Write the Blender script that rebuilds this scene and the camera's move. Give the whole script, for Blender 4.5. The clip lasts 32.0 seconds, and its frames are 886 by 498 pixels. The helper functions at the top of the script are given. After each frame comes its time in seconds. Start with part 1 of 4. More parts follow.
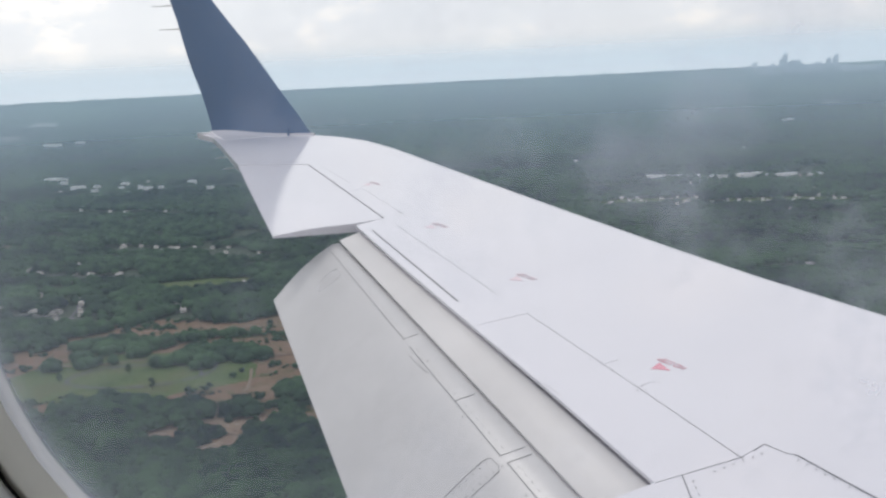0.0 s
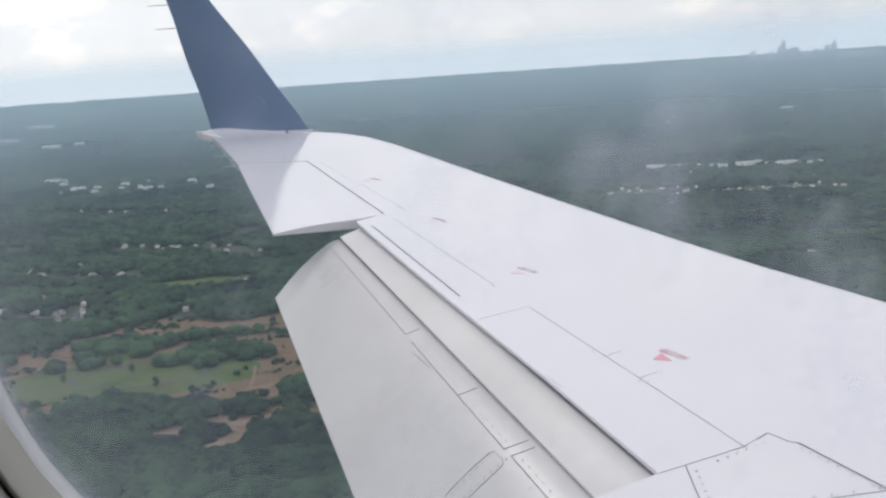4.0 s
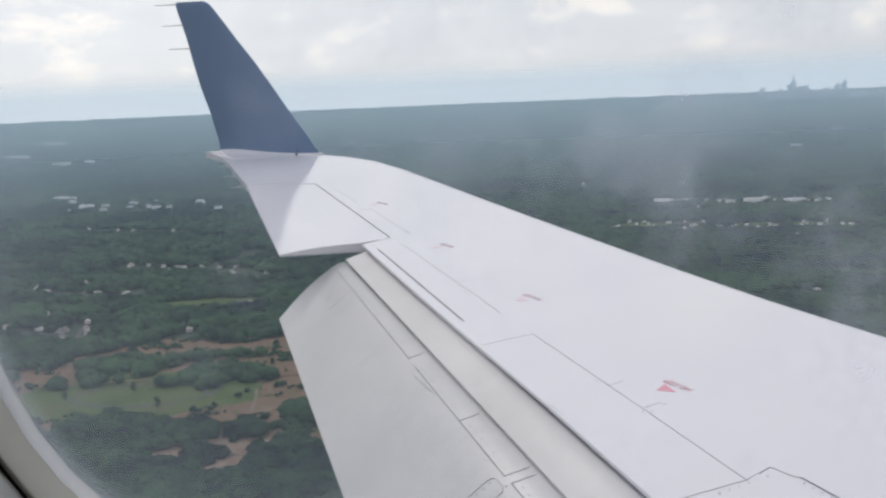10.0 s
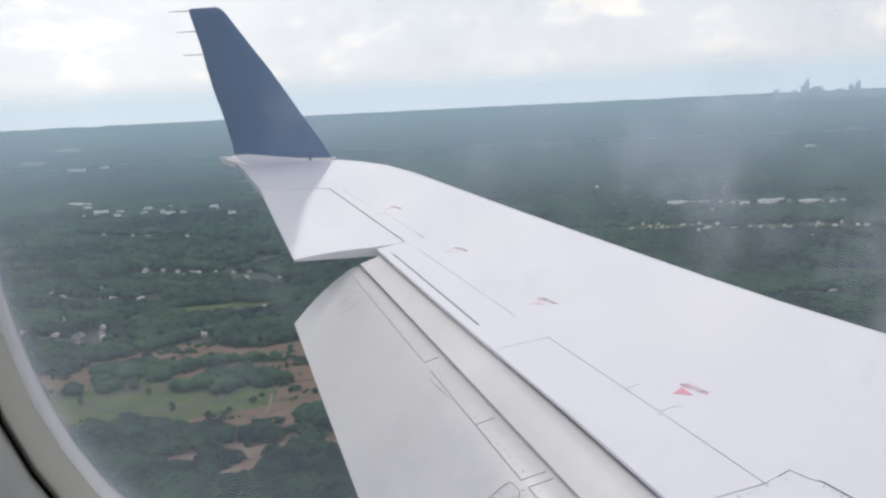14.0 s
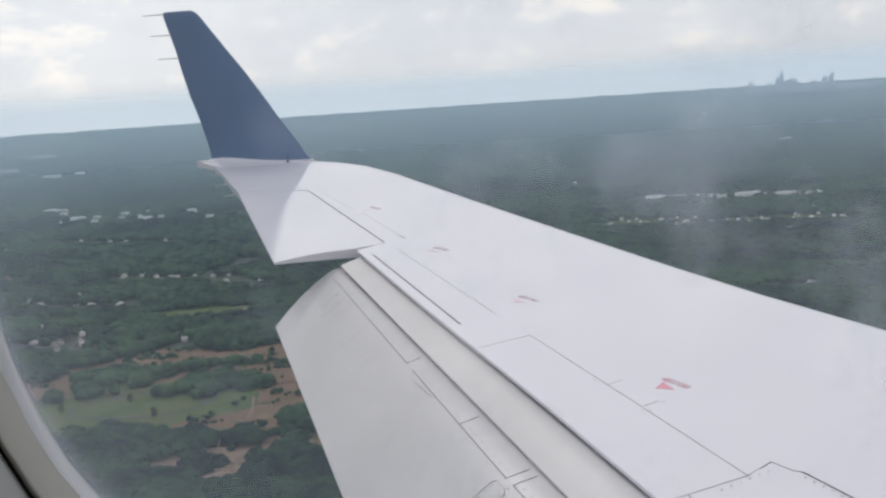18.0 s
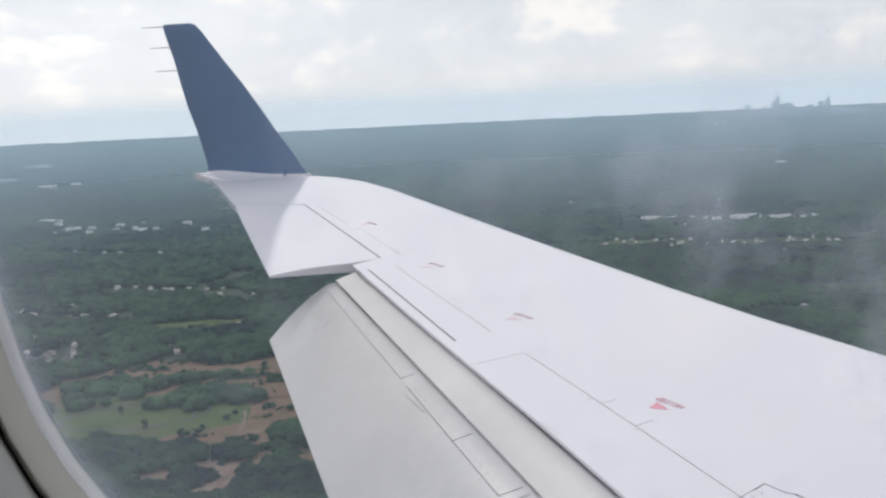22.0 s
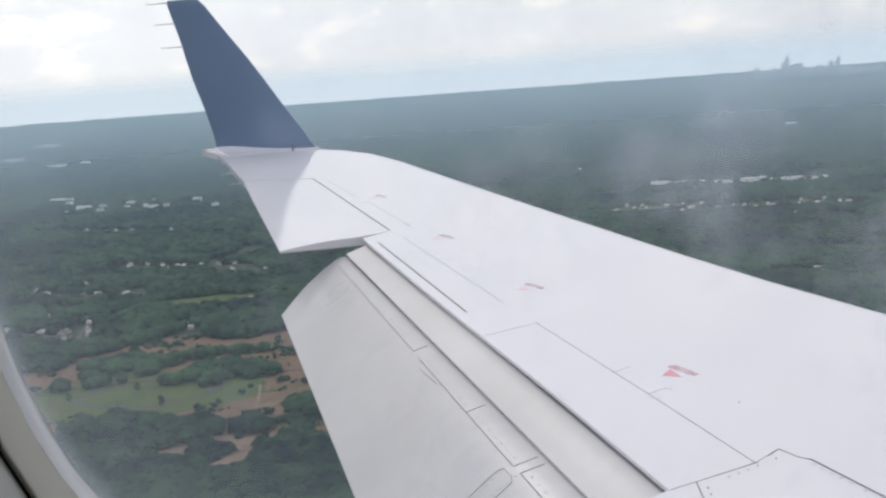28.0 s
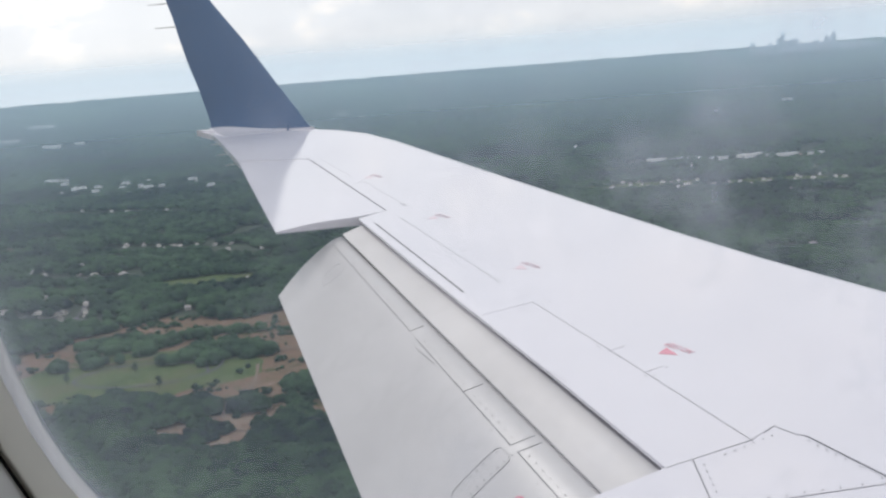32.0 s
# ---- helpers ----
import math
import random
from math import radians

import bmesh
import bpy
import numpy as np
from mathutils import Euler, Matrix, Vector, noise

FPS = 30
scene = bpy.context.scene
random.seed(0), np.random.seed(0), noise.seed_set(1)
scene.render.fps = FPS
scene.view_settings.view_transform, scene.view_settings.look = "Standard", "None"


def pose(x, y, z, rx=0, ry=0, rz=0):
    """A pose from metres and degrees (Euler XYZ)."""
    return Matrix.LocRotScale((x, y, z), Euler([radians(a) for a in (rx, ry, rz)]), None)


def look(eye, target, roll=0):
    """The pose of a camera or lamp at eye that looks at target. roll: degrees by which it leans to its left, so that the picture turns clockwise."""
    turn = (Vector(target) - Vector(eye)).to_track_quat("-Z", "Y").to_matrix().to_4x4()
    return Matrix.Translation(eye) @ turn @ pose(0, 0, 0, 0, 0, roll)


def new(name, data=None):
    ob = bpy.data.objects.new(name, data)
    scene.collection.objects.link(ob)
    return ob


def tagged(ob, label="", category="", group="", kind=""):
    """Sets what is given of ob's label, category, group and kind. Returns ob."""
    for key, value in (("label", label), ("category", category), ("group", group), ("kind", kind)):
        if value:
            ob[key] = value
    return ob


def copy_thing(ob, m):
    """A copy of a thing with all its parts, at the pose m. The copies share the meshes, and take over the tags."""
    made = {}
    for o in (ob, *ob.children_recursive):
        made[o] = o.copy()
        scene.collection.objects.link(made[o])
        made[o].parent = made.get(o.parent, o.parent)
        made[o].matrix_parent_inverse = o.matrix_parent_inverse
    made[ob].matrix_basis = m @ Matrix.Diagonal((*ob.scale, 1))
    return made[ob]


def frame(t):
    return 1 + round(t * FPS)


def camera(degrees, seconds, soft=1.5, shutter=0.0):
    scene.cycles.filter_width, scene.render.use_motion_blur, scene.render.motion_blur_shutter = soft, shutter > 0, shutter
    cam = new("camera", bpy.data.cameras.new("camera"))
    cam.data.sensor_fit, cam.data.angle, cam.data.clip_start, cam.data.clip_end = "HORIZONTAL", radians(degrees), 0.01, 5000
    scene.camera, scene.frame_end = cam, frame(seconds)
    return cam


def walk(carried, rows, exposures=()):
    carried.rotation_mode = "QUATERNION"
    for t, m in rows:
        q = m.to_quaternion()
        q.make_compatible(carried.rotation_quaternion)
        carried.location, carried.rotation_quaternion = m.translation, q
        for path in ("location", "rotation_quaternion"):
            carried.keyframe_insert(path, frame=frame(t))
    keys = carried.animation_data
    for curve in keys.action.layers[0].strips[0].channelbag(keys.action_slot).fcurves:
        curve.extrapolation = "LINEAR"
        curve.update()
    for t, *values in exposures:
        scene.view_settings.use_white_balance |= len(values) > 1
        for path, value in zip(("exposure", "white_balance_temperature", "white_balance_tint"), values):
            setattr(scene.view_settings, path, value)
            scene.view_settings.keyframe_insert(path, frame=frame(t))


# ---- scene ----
ALT = 260.0  # height of the eye over the ground
cam = camera(46, 32.0, soft=2.5)
ROWS = [
    (0, 0.010, 0.005, 0.004, 80.55, 2.84, 4.49),
    (0.5, 0.013, 0.006, 0.007, 79.97, 3.51, 5.51),
    (1, 0.016, 0.007, 0.011, 79.32, 4.80, 5.97),
    (1.5, 0.012, 0.008, 0.009, 79.64, 4.52, 5.36),
    (2, 0.008, 0.009, 0.008, 80.39, 4.33, 4.86),
    (2.5, 0.010, 0.007, 0.008, 79.94, 4.38, 5.22),
    (4.5, 0.015, 0.000, 0.007, 80.27, 3.84, 4.17),
    (5, 0.017, -0.001, 0.007, 80.12, 3.97, 4.20),
    (5.5, 0.020, 0.002, 0.004, 79.41, 4.94, 5.34),
    (6, 0.024, 0.006, 0.000, 79.73, 4.40, 5.63),
    (6.5, 0.022, 0.006, 0.002, 79.39, 4.46, 5.79),
    (7, 0.021, 0.007, 0.004, 79.10, 4.80, 5.98),
    (7.5, 0.020, 0.007, 0.002, 79.13, 4.56, 6.23),
    (8, 0.019, 0.006, 0.001, 80.53, 3.89, 5.62),
    (8.5, 0.015, 0.005, 0.001, 81.33, 2.66, 4.90),
    (9, 0.011, 0.003, 0.002, 81.64, 2.93, 4.74),
    (9.5, 0.012, 0.004, -0.002, 81.94, 2.39, 4.66),
    (10, 0.013, 0.004, -0.006, 81.77, 2.35, 4.95),
    (10.5, 0.012, 0.005, -0.006, 81.84, 2.73, 5.30),
    (11, 0.012, 0.005, -0.007, 82.07, 2.59, 5.35),
    (11.5, 0.011, 0.006, -0.006, 81.89, 2.58, 4.98),
    (12, 0.010, 0.006, -0.006, 81.64, 2.98, 5.16),
    (12.5, 0.010, 0.006, -0.005, 81.80, 2.85, 5.23),
    (13, 0.009, 0.006, -0.004, 81.52, 3.17, 5.61),
    (13.5, 0.008, 0.006, -0.004, 81.70, 2.67, 5.63),
    (14, 0.007, 0.006, -0.005, 82.00, 2.80, 5.63),
    (14.5, 0.008, 0.002, -0.002, 81.79, 2.64, 5.52),
    (15, 0.009, -0.003, 0.000, 82.22, 2.03, 4.79),
    (15.5, 0.008, -0.002, 0.000, 82.21, 2.40, 4.59),
    (17.5, 0.006, 0.001, 0.000, 82.32, 3.30, 4.24),
    (18, 0.006, 0.001, -0.000, 81.87, 3.81, 4.36),
    (18.5, 0.005, 0.003, -0.000, 82.05, 3.79, 4.17),
    (19, 0.005, 0.005, -0.001, 82.17, 3.26, 4.60),
    (19.5, 0.004, 0.005, -0.002, 81.98, 3.36, 4.84),
    (20, 0.005, 0.005, -0.004, 82.14, 3.05, 4.74),
    (20.5, 0.004, 0.006, -0.004, 82.06, 3.11, 4.97),
    (21, 0.003, 0.007, -0.005, 82.17, 3.41, 4.98),
    (21.5, 0.002, 0.005, -0.004, 82.29, 3.51, 5.00),
    (22, 0.001, 0.001, -0.004, 82.80, 2.77, 4.22),
    (22.5, -0.003, 0.000, -0.005, 83.28, 2.73, 3.99),
    (23, -0.002, -0.001, -0.006, 83.50, 2.34, 4.34),
    (23.5, 0.002, 0.002, -0.006, 81.59, 4.12, 4.50),
    (24, 0.007, 0.004, -0.006, 81.90, 4.77, 4.88),
    (24.5, 0.007, 0.005, -0.005, 82.10, 4.59, 5.53),
    (25, 0.007, 0.005, -0.005, 81.80, 4.28, 5.25),
    (25.5, 0.007, 0.005, -0.004, 82.18, 3.81, 4.91),
    (27.5, 0.005, 0.007, 0.002, 81.58, 3.48, 4.63),
    (28, 0.004, 0.008, 0.003, 81.18, 4.15, 4.61),
    (28.5, 0.005, 0.007, 0.002, 81.18, 3.96, 4.69),
    (29, 0.006, 0.006, 0.001, 81.29, 3.78, 4.90),
    (29.5, 0.005, 0.007, -0.002, 81.29, 3.81, 4.92),
    (30, 0.006, 0.008, -0.004, 81.55, 3.88, 4.93),
    (30.5, 0.012, 0.010, 0.001, 80.06, 6.51, 5.93),
    (31, 0.016, 0.008, 0.004, 79.23, 6.84, 5.58),
    (31.5, 0.010, 0.008, 0.006, 79.28, 5.91, 5.20),
    (32, 0.005, 0.008, 0.008, 79.99, 4.53, 4.34),
]
walk(cam, [(t, pose(x, y, ALT + z, rx, ry, rz)) for t, x, y, z, rx, ry, rz in ROWS], exposures=[(0, 0.37), (1, 0.37), (2, 0.44), (5, 0.40), (6, 0.39), (7, 0.39), (8, 0.42), (9, 0.29), (10, 0.28), (11, 0.27), (12, 0.32), (13, 0.30), (14, 0.42), (15, 0.30), (18, 0.25), (19, 0.23), (20, 0.23), (21, 0.31), (22, 0.37), (23, 0.31), (24, 0.32), (25, 0.36), (28, 0.42), (29, 0.42), (30, 0.45), (31, 0.42), (32, 0.44)])
# ---- world and sun ----
SUN_AZ, SUN_EL = 125.0, 44.0   # azimuth from +x (the nose) towards +y (outboard)
world = bpy.data.worlds.new("sky")
scene.world = world
world.use_nodes = True
wt = world.node_tree
wt.nodes.clear()


def wnode(kind, **kw):
    n = wt.nodes.new(kind)
    for k, v in kw.items():
        if k in n.inputs:
            n.inputs[k].default_value = v
    return n


sky = wt.nodes.new("ShaderNodeTexSky")
sky.sky_type = "NISHITA"
sky.sun_disc = False
sky.sun_elevation = radians(SUN_EL)
sky.sun_rotation = radians(90 - SUN_AZ)
sky.dust_density = 1.0
coord = wt.nodes.new("ShaderNodeTexCoord")
stretch = wnode("ShaderNodeMapping")
stretch.inputs["Scale"].default_value = (1.0, 1.0, 2.1)
puffs = wnode("ShaderNodeTexNoise", Scale=9.5, Detail=10.0, Roughness=0.60)
veil = wnode("ShaderNodeTexNoise", Scale=2.6, Detail=4.0, Roughness=0.5)
ramp = wt.nodes.new("ShaderNodeValToRGB")
ramp.color_ramp.elements[0].position, ramp.color_ramp.elements[0].color = 0.40, (0.838, 0.866, 0.909, 1)
ramp.color_ramp.elements[1].position, ramp.color_ramp.elements[1].color = 0.63, (1.12, 1.075, 1.03, 1)
rise = ramp.color_ramp.elements.new(0.535)
rise.color = (0.885, 0.908, 0.945, 1)
grey = wt.nodes.new("ShaderNodeValToRGB")
grey.color_ramp.elements[0].position, grey.color_ramp.elements[0].color = 0.35, (0.93, 0.945, 0.965, 1)
grey.color_ramp.elements[1].position, grey.color_ramp.elements[1].color = 0.65, (1.03, 1.03, 1.03, 1)
mul = wt.nodes.new("ShaderNodeMix")
mul.data_type, mul.blend_type = "RGBA", "MULTIPLY"
mul.inputs["Factor"].default_value = 1.0
blue = wt.nodes.new("ShaderNodeBackground")
blue.inputs["Strength"].default_value = 0.004
cloud = wt.nodes.new("ShaderNodeBackground")
cloud.inputs["Strength"].default_value = 0.78
both = wt.nodes.new("ShaderNodeAddShader")
wout = wt.nodes.new("ShaderNodeOutputWorld")
wt.links.new(coord.outputs["Generated"], stretch.inputs["Vector"])
wt.links.new(stretch.outputs["Vector"], puffs.inputs["Vector"])
wt.links.new(stretch.outputs["Vector"], veil.inputs["Vector"])
wt.links.new(puffs.outputs["Fac"], ramp.inputs["Fac"])
wt.links.new(veil.outputs["Fac"], grey.inputs["Fac"])
# the low air is an even pale grey; the clouds stand above it
split = wt.nodes.new("ShaderNodeSeparateXYZ")
wt.links.new(coord.outputs["Generated"], split.inputs[0])
height = wt.nodes.new("ShaderNodeMapRange")
height.interpolation_type = "SMOOTHSTEP"
height.inputs["From Min"].default_value, height.inputs["From Max"].default_value = 0.008, 0.055
wt.links.new(split.outputs["Z"], height.inputs["Value"])
low_air = wt.nodes.new("ShaderNodeMix")
low_air.data_type = "RGBA"
low_air.inputs["A"].default_value = (0.80, 0.826, 0.852, 1)
wt.links.new(height.outputs["Result"], low_air.inputs["Factor"])
wt.links.new(ramp.outputs["Color"], low_air.inputs["B"])
wt.links.new(low_air.outputs["Result"], mul.inputs["A"])
wt.links.new(grey.outputs["Color"], mul.inputs["B"])
wt.links.new(sky.outputs["Color"], blue.inputs["Color"])
dim = wt.nodes.new("ShaderNodeMapRange")
dim.inputs["From Min"].default_value, dim.inputs["From Max"].default_value = -0.5, 0.4
dim.inputs["To Min"].default_value, dim.inputs["To Max"].default_value = 0.955, 0.85
wt.links.new(split.outputs["X"], dim.inputs["Value"])
shade = wt.nodes.new("ShaderNodeVectorMath")
shade.operation = "SCALE"
wt.links.new(mul.outputs["Result"], shade.inputs[0])
wt.links.new(dim.outputs["Result"], shade.inputs["Scale"])
wt.links.new(shade.outputs[0], cloud.inputs["Color"])
wt.links.new(blue.outputs["Background"], both.inputs[0])
wt.links.new(cloud.outputs["Background"], both.inputs[1])
wt.links.new(both.outputs["Shader"], wout.inputs["Surface"])

sun = new("sun", bpy.data.lights.new("sun", "SUN"))
sun.data.energy, sun.data.angle, sun.data.color = 0.75, radians(14), (1.0, 0.96, 0.91)
sun_way = Vector((math.cos(radians(SUN_AZ)) * math.cos(radians(SUN_EL)), math.sin(radians(SUN_AZ)) * math.cos(radians(SUN_EL)), math.sin(radians(SUN_EL))))
sun.matrix_world = look(sun_way * 50 + Vector((0, 0, ALT)), (0, 0, ALT))


# ---- materials ----
def material(name, color, rough=0.6, metal=0.0, spec=0.5, scale=3.0, vary=0.15, fine=40.0, fine_vary=0.06, bump=0.0, island=0.0, objrand=0.0, tint=None, coat=0.0, height=0.02, coat_rough=0.04):
    """A painted or natural surface: base colour with broad stains, fine grain and relief."""
    m = bpy.data.materials.new(name)
    m.use_nodes = True
    nt = m.node_tree
    nt.nodes.clear()
    out = nt.nodes.new("ShaderNodeOutputMaterial")
    bs = nt.nodes.new("ShaderNodeBsdfPrincipled")
    bs.inputs["Metallic"].default_value = metal
    bs.inputs["Specular IOR Level"].default_value = spec
    bs.inputs["Coat Weight"].default_value, bs.inputs["Coat Roughness"].default_value = coat, coat_rough
    tc = nt.nodes.new("ShaderNodeTexCoord")
    n1 = nt.nodes.new("ShaderNodeTexNoise")
    n1.inputs["Scale"].default_value, n1.inputs["Detail"].default_value, n1.inputs["Roughness"].default_value = scale, 5, 0.6
    n2 = nt.nodes.new("ShaderNodeTexNoise")
    n2.inputs["Scale"].default_value, n2.inputs["Detail"].default_value = fine, 4
    nt.links.new(tc.outputs["Object"], n1.inputs["Vector"])
    nt.links.new(tc.outputs["Object"], n2.inputs["Vector"])

    def mth(op, a, b):
        n = nt.nodes.new("ShaderNodeMath")
        n.operation = op
        for i, v in enumerate((a, b)):
            if isinstance(v, (int, float)):
                n.inputs[i].default_value = v
            else:
                nt.links.new(v, n.inputs[i])
        return n.outputs[0]

    total = mth("ADD", mth("MULTIPLY", mth("SUBTRACT", n1.outputs["Fac"], 0.5), 2 * vary), mth("MULTIPLY", mth("SUBTRACT", n2.outputs["Fac"], 0.5), 2 * fine_vary))
    if island:
        g = nt.nodes.new("ShaderNodeNewGeometry")
        total = mth("ADD", total, mth("MULTIPLY", mth("SUBTRACT", g.outputs["Random Per Island"], 0.5), 2 * island))
    if objrand:
        o = nt.nodes.new("ShaderNodeObjectInfo")
        total = mth("ADD", total, mth("MULTIPLY", mth("SUBTRACT", o.outputs["Random"], 0.5), 2 * objrand))
    mix = nt.nodes.new("ShaderNodeMix")
    mix.data_type = "RGBA"
    low = [c * 0.35 for c in color]
    high = [min(1, c * 1.65) for c in color]
    if tint:
        high = tint
    mix.inputs["A"].default_value, mix.inputs["B"].default_value = (*low, 1), (*high, 1)
    if tint is None and max(color) > 0.6:
        mix.inputs["A"].default_value, mix.inputs["B"].default_value = (*[c * 0.7 for c in color], 1), (*[min(0.95, c * 1.3) for c in color], 1)
    nt.links.new(mth("ADD", total, 0.5), mix.inputs["Factor"])
    nt.links.new(mix.outputs["Result"], bs.inputs["Base Color"])
    nt.links.new(mth("ADD", mth("MULTIPLY", total, 0.5), rough), bs.inputs["Roughness"])
    if bump:
        bp = nt.nodes.new("ShaderNodeBump")
        bp.inputs["Strength"].default_value, bp.inputs["Distance"].default_value = bump, height
        nt.links.new(n2.outputs["Fac"], bp.inputs["Height"])
        nt.links.new(bp.outputs["Normal"], bs.inputs["Normal"])
        nt.links.new(bp.outputs["Normal"], bs.inputs["Coat Normal"])
    nt.links.new(bs.outputs["BSDF"], out.inputs["Surface"])
    return m


def film(name, color, amount, through_share=0.5, z_fade=None, smudge=0.0):
    """A thin see-through layer that scatters a share of the light: distance haze, or dirt on a pane with its frame's
    blurred edge.
    """
    m = bpy.data.materials.new(name)
    m.use_nodes = True
    nt = m.node_tree
    nt.nodes.clear()
    out = nt.nodes.new("ShaderNodeOutputMaterial")
    clear = nt.nodes.new("ShaderNodeBsdfTransparent")
    dif = nt.nodes.new("ShaderNodeBsdfDiffuse")
    tra = nt.nodes.new("ShaderNodeBsdfTranslucent")
    for n in (dif, tra):
        n.inputs["Color"].default_value = (*color, 1)
    scat = nt.nodes.new("ShaderNodeMixShader")
    scat.inputs[0].default_value = through_share
    nt.links.new(dif.outputs[0], scat.inputs[1])
    nt.links.new(tra.outputs[0], scat.inputs[2])
    mix = nt.nodes.new("ShaderNodeMixShader")
    mix.inputs[0].default_value = amount
    nt.links.new(clear.outputs[0], mix.inputs[1])
    nt.links.new(scat.outputs[0], mix.inputs[2])
    tc = nt.nodes.new("ShaderNodeTexCoord")
    if z_fade:
        sep = nt.nodes.new("ShaderNodeSeparateXYZ")
        nt.links.new(tc.outputs["Object"], sep.inputs[0])
        mr = nt.nodes.new("ShaderNodeMapRange")
        mr.interpolation_type = "SMOOTHERSTEP"
        mr.inputs["From Min"].default_value, mr.inputs["From Max"].default_value = z_fade
        mr.inputs["To Min"].default_value, mr.inputs["To Max"].default_value = amount, 0.0
        nt.links.new(sep.outputs["Z"], mr.inputs["Value"])
        nt.links.new(mr.outputs["Result"], mix.inputs[0])
    if smudge:
        n1 = nt.nodes.new("ShaderNodeTexNoise")
        n1.inputs["Scale"].default_value, n1.inputs["Detail"].default_value, n1.inputs["Roughness"].default_value = 27, 5, 0.6
        mp = nt.nodes.new("ShaderNodeMapping")
        mp.inputs["Scale"].default_value = (1.0, 1.0, 0.85)
        nt.links.new(tc.outputs["Object"], mp.inputs["Vector"])
        nt.links.new(mp.outputs["Vector"], n1.inputs["Vector"])
        mr = nt.nodes.new("ShaderNodeMapRange")
        mr.interpolation_type = "SMOOTHSTEP"
        mr.inputs["From Min"].default_value, mr.inputs["From Max"].default_value = 0.47, 0.74
        mr.inputs["To Min"].default_value, mr.inputs["To Max"].default_value = amount, amount + smudge
        nt.links.new(n1.outputs["Fac"], mr.inputs["Value"])
        sep = nt.nodes.new("ShaderNodeSeparateXYZ")
        nt.links.new(tc.outputs["Object"], sep.inputs[0])
        side = nt.nodes.new("ShaderNodeMapRange")
        side.inputs["From Min"].default_value, side.inputs["From Max"].default_value = -0.10, 0.085
        side.inputs["To Min"].default_value, side.inputs["To Max"].default_value = 0.40, 3.3
        nt.links.new(sep.outputs["X"], side.inputs["Value"])
        grime = nt.nodes.new("ShaderNodeMath")
        grime.operation = "MULTIPLY"
        nt.links.new(mr.outputs["Result"], grime.inputs[0])
        nt.links.new(side.outputs["Result"], grime.inputs[1])
        off = nt.nodes.new("ShaderNodeVectorMath")
        off.operation = "SUBTRACT"
        off.inputs[1].default_value = (0.022, 0.262, ALT + 0.06)
        rel = nt.nodes.new("ShaderNodeVectorMath")
        rel.operation = "MULTIPLY"
        rel.inputs[1].default_value = (1 / 0.165, 0, 1 / 0.195)
        far = nt.nodes.new("ShaderNodeVectorMath")
        far.operation = "LENGTH"
        # pane haze and the out-of-focus frame's glow, put into thicker film near the rim
        rim = nt.nodes.new("ShaderNodeMapRange")
        rim.interpolation_type = "SMOOTHSTEP"
        rim.inputs["From Min"].default_value, rim.inputs["From Max"].default_value = 0.72, 1.18
        rim.inputs["To Min"].default_value, rim.inputs["To Max"].default_value = 0.0, 0.115
        nt.links.new(tc.outputs["Object"], off.inputs[0])
        nt.links.new(off.outputs[0], rel.inputs[0])
        nt.links.new(rel.outputs[0], far.inputs[0])
        nt.links.new(far.outputs["Value"], rim.inputs["Value"])
        both_layers = nt.nodes.new("ShaderNodeMath")
        both_layers.operation = "ADD"
        nt.links.new(grime.outputs[0], both_layers.inputs[0])
        nt.links.new(rim.outputs["Result"], both_layers.inputs[1])
        # the frame's out-of-focus edge, put into the film where pane meets retainer
        edge = nt.nodes.new("ShaderNodeVectorMath")
        edge.operation = "MULTIPLY"
        edge.inputs[1].default_value = (1 / 0.1655, 0, 1 / 0.1955)
        nt.links.new(off.outputs[0], edge.inputs[0])
        size = nt.nodes.new("ShaderNodeVectorMath")
        size.operation = "ABSOLUTE"
        nt.links.new(edge.outputs[0], size.inputs[0])
        axes = nt.nodes.new("ShaderNodeSeparateXYZ")
        nt.links.new(size.outputs[0], axes.inputs[0])
        powers = []
        for axis in ("X", "Z"):
            n = nt.nodes.new("ShaderNodeMath")
            n.operation = "POWER"
            n.inputs[1].default_value = 3.6
            nt.links.new(axes.outputs[axis], n.inputs[0])
            powers.append(n)
        total = nt.nodes.new("ShaderNodeMath")
        nt.links.new(powers[0].outputs[0], total.inputs[0])
        nt.links.new(powers[1].outputs[0], total.inputs[1])
        root = nt.nodes.new("ShaderNodeMath")
        root.operation = "POWER"
        root.inputs[1].default_value = 1 / 3.6
        nt.links.new(total.outputs[0], root.inputs[0])
        edge_blur = nt.nodes.new("ShaderNodeMapRange")
        edge_blur.interpolation_type = "SMOOTHSTEP"
        edge_blur.inputs["From Min"].default_value, edge_blur.inputs["From Max"].default_value = 0.940, 1.004
        edge_blur.inputs["To Min"].default_value, edge_blur.inputs["To Max"].default_value = 0.0, 0.36
        nt.links.new(root.outputs[0], edge_blur.inputs["Value"])
        layers = nt.nodes.new("ShaderNodeMath")
        nt.links.new(both_layers.outputs[0], layers.inputs[0])
        nt.links.new(edge_blur.outputs["Result"], layers.inputs[1])
        nt.links.new(layers.outputs[0], mix.inputs[0])
    nt.links.new(mix.outputs[0], out.inputs["Surface"])
    return m


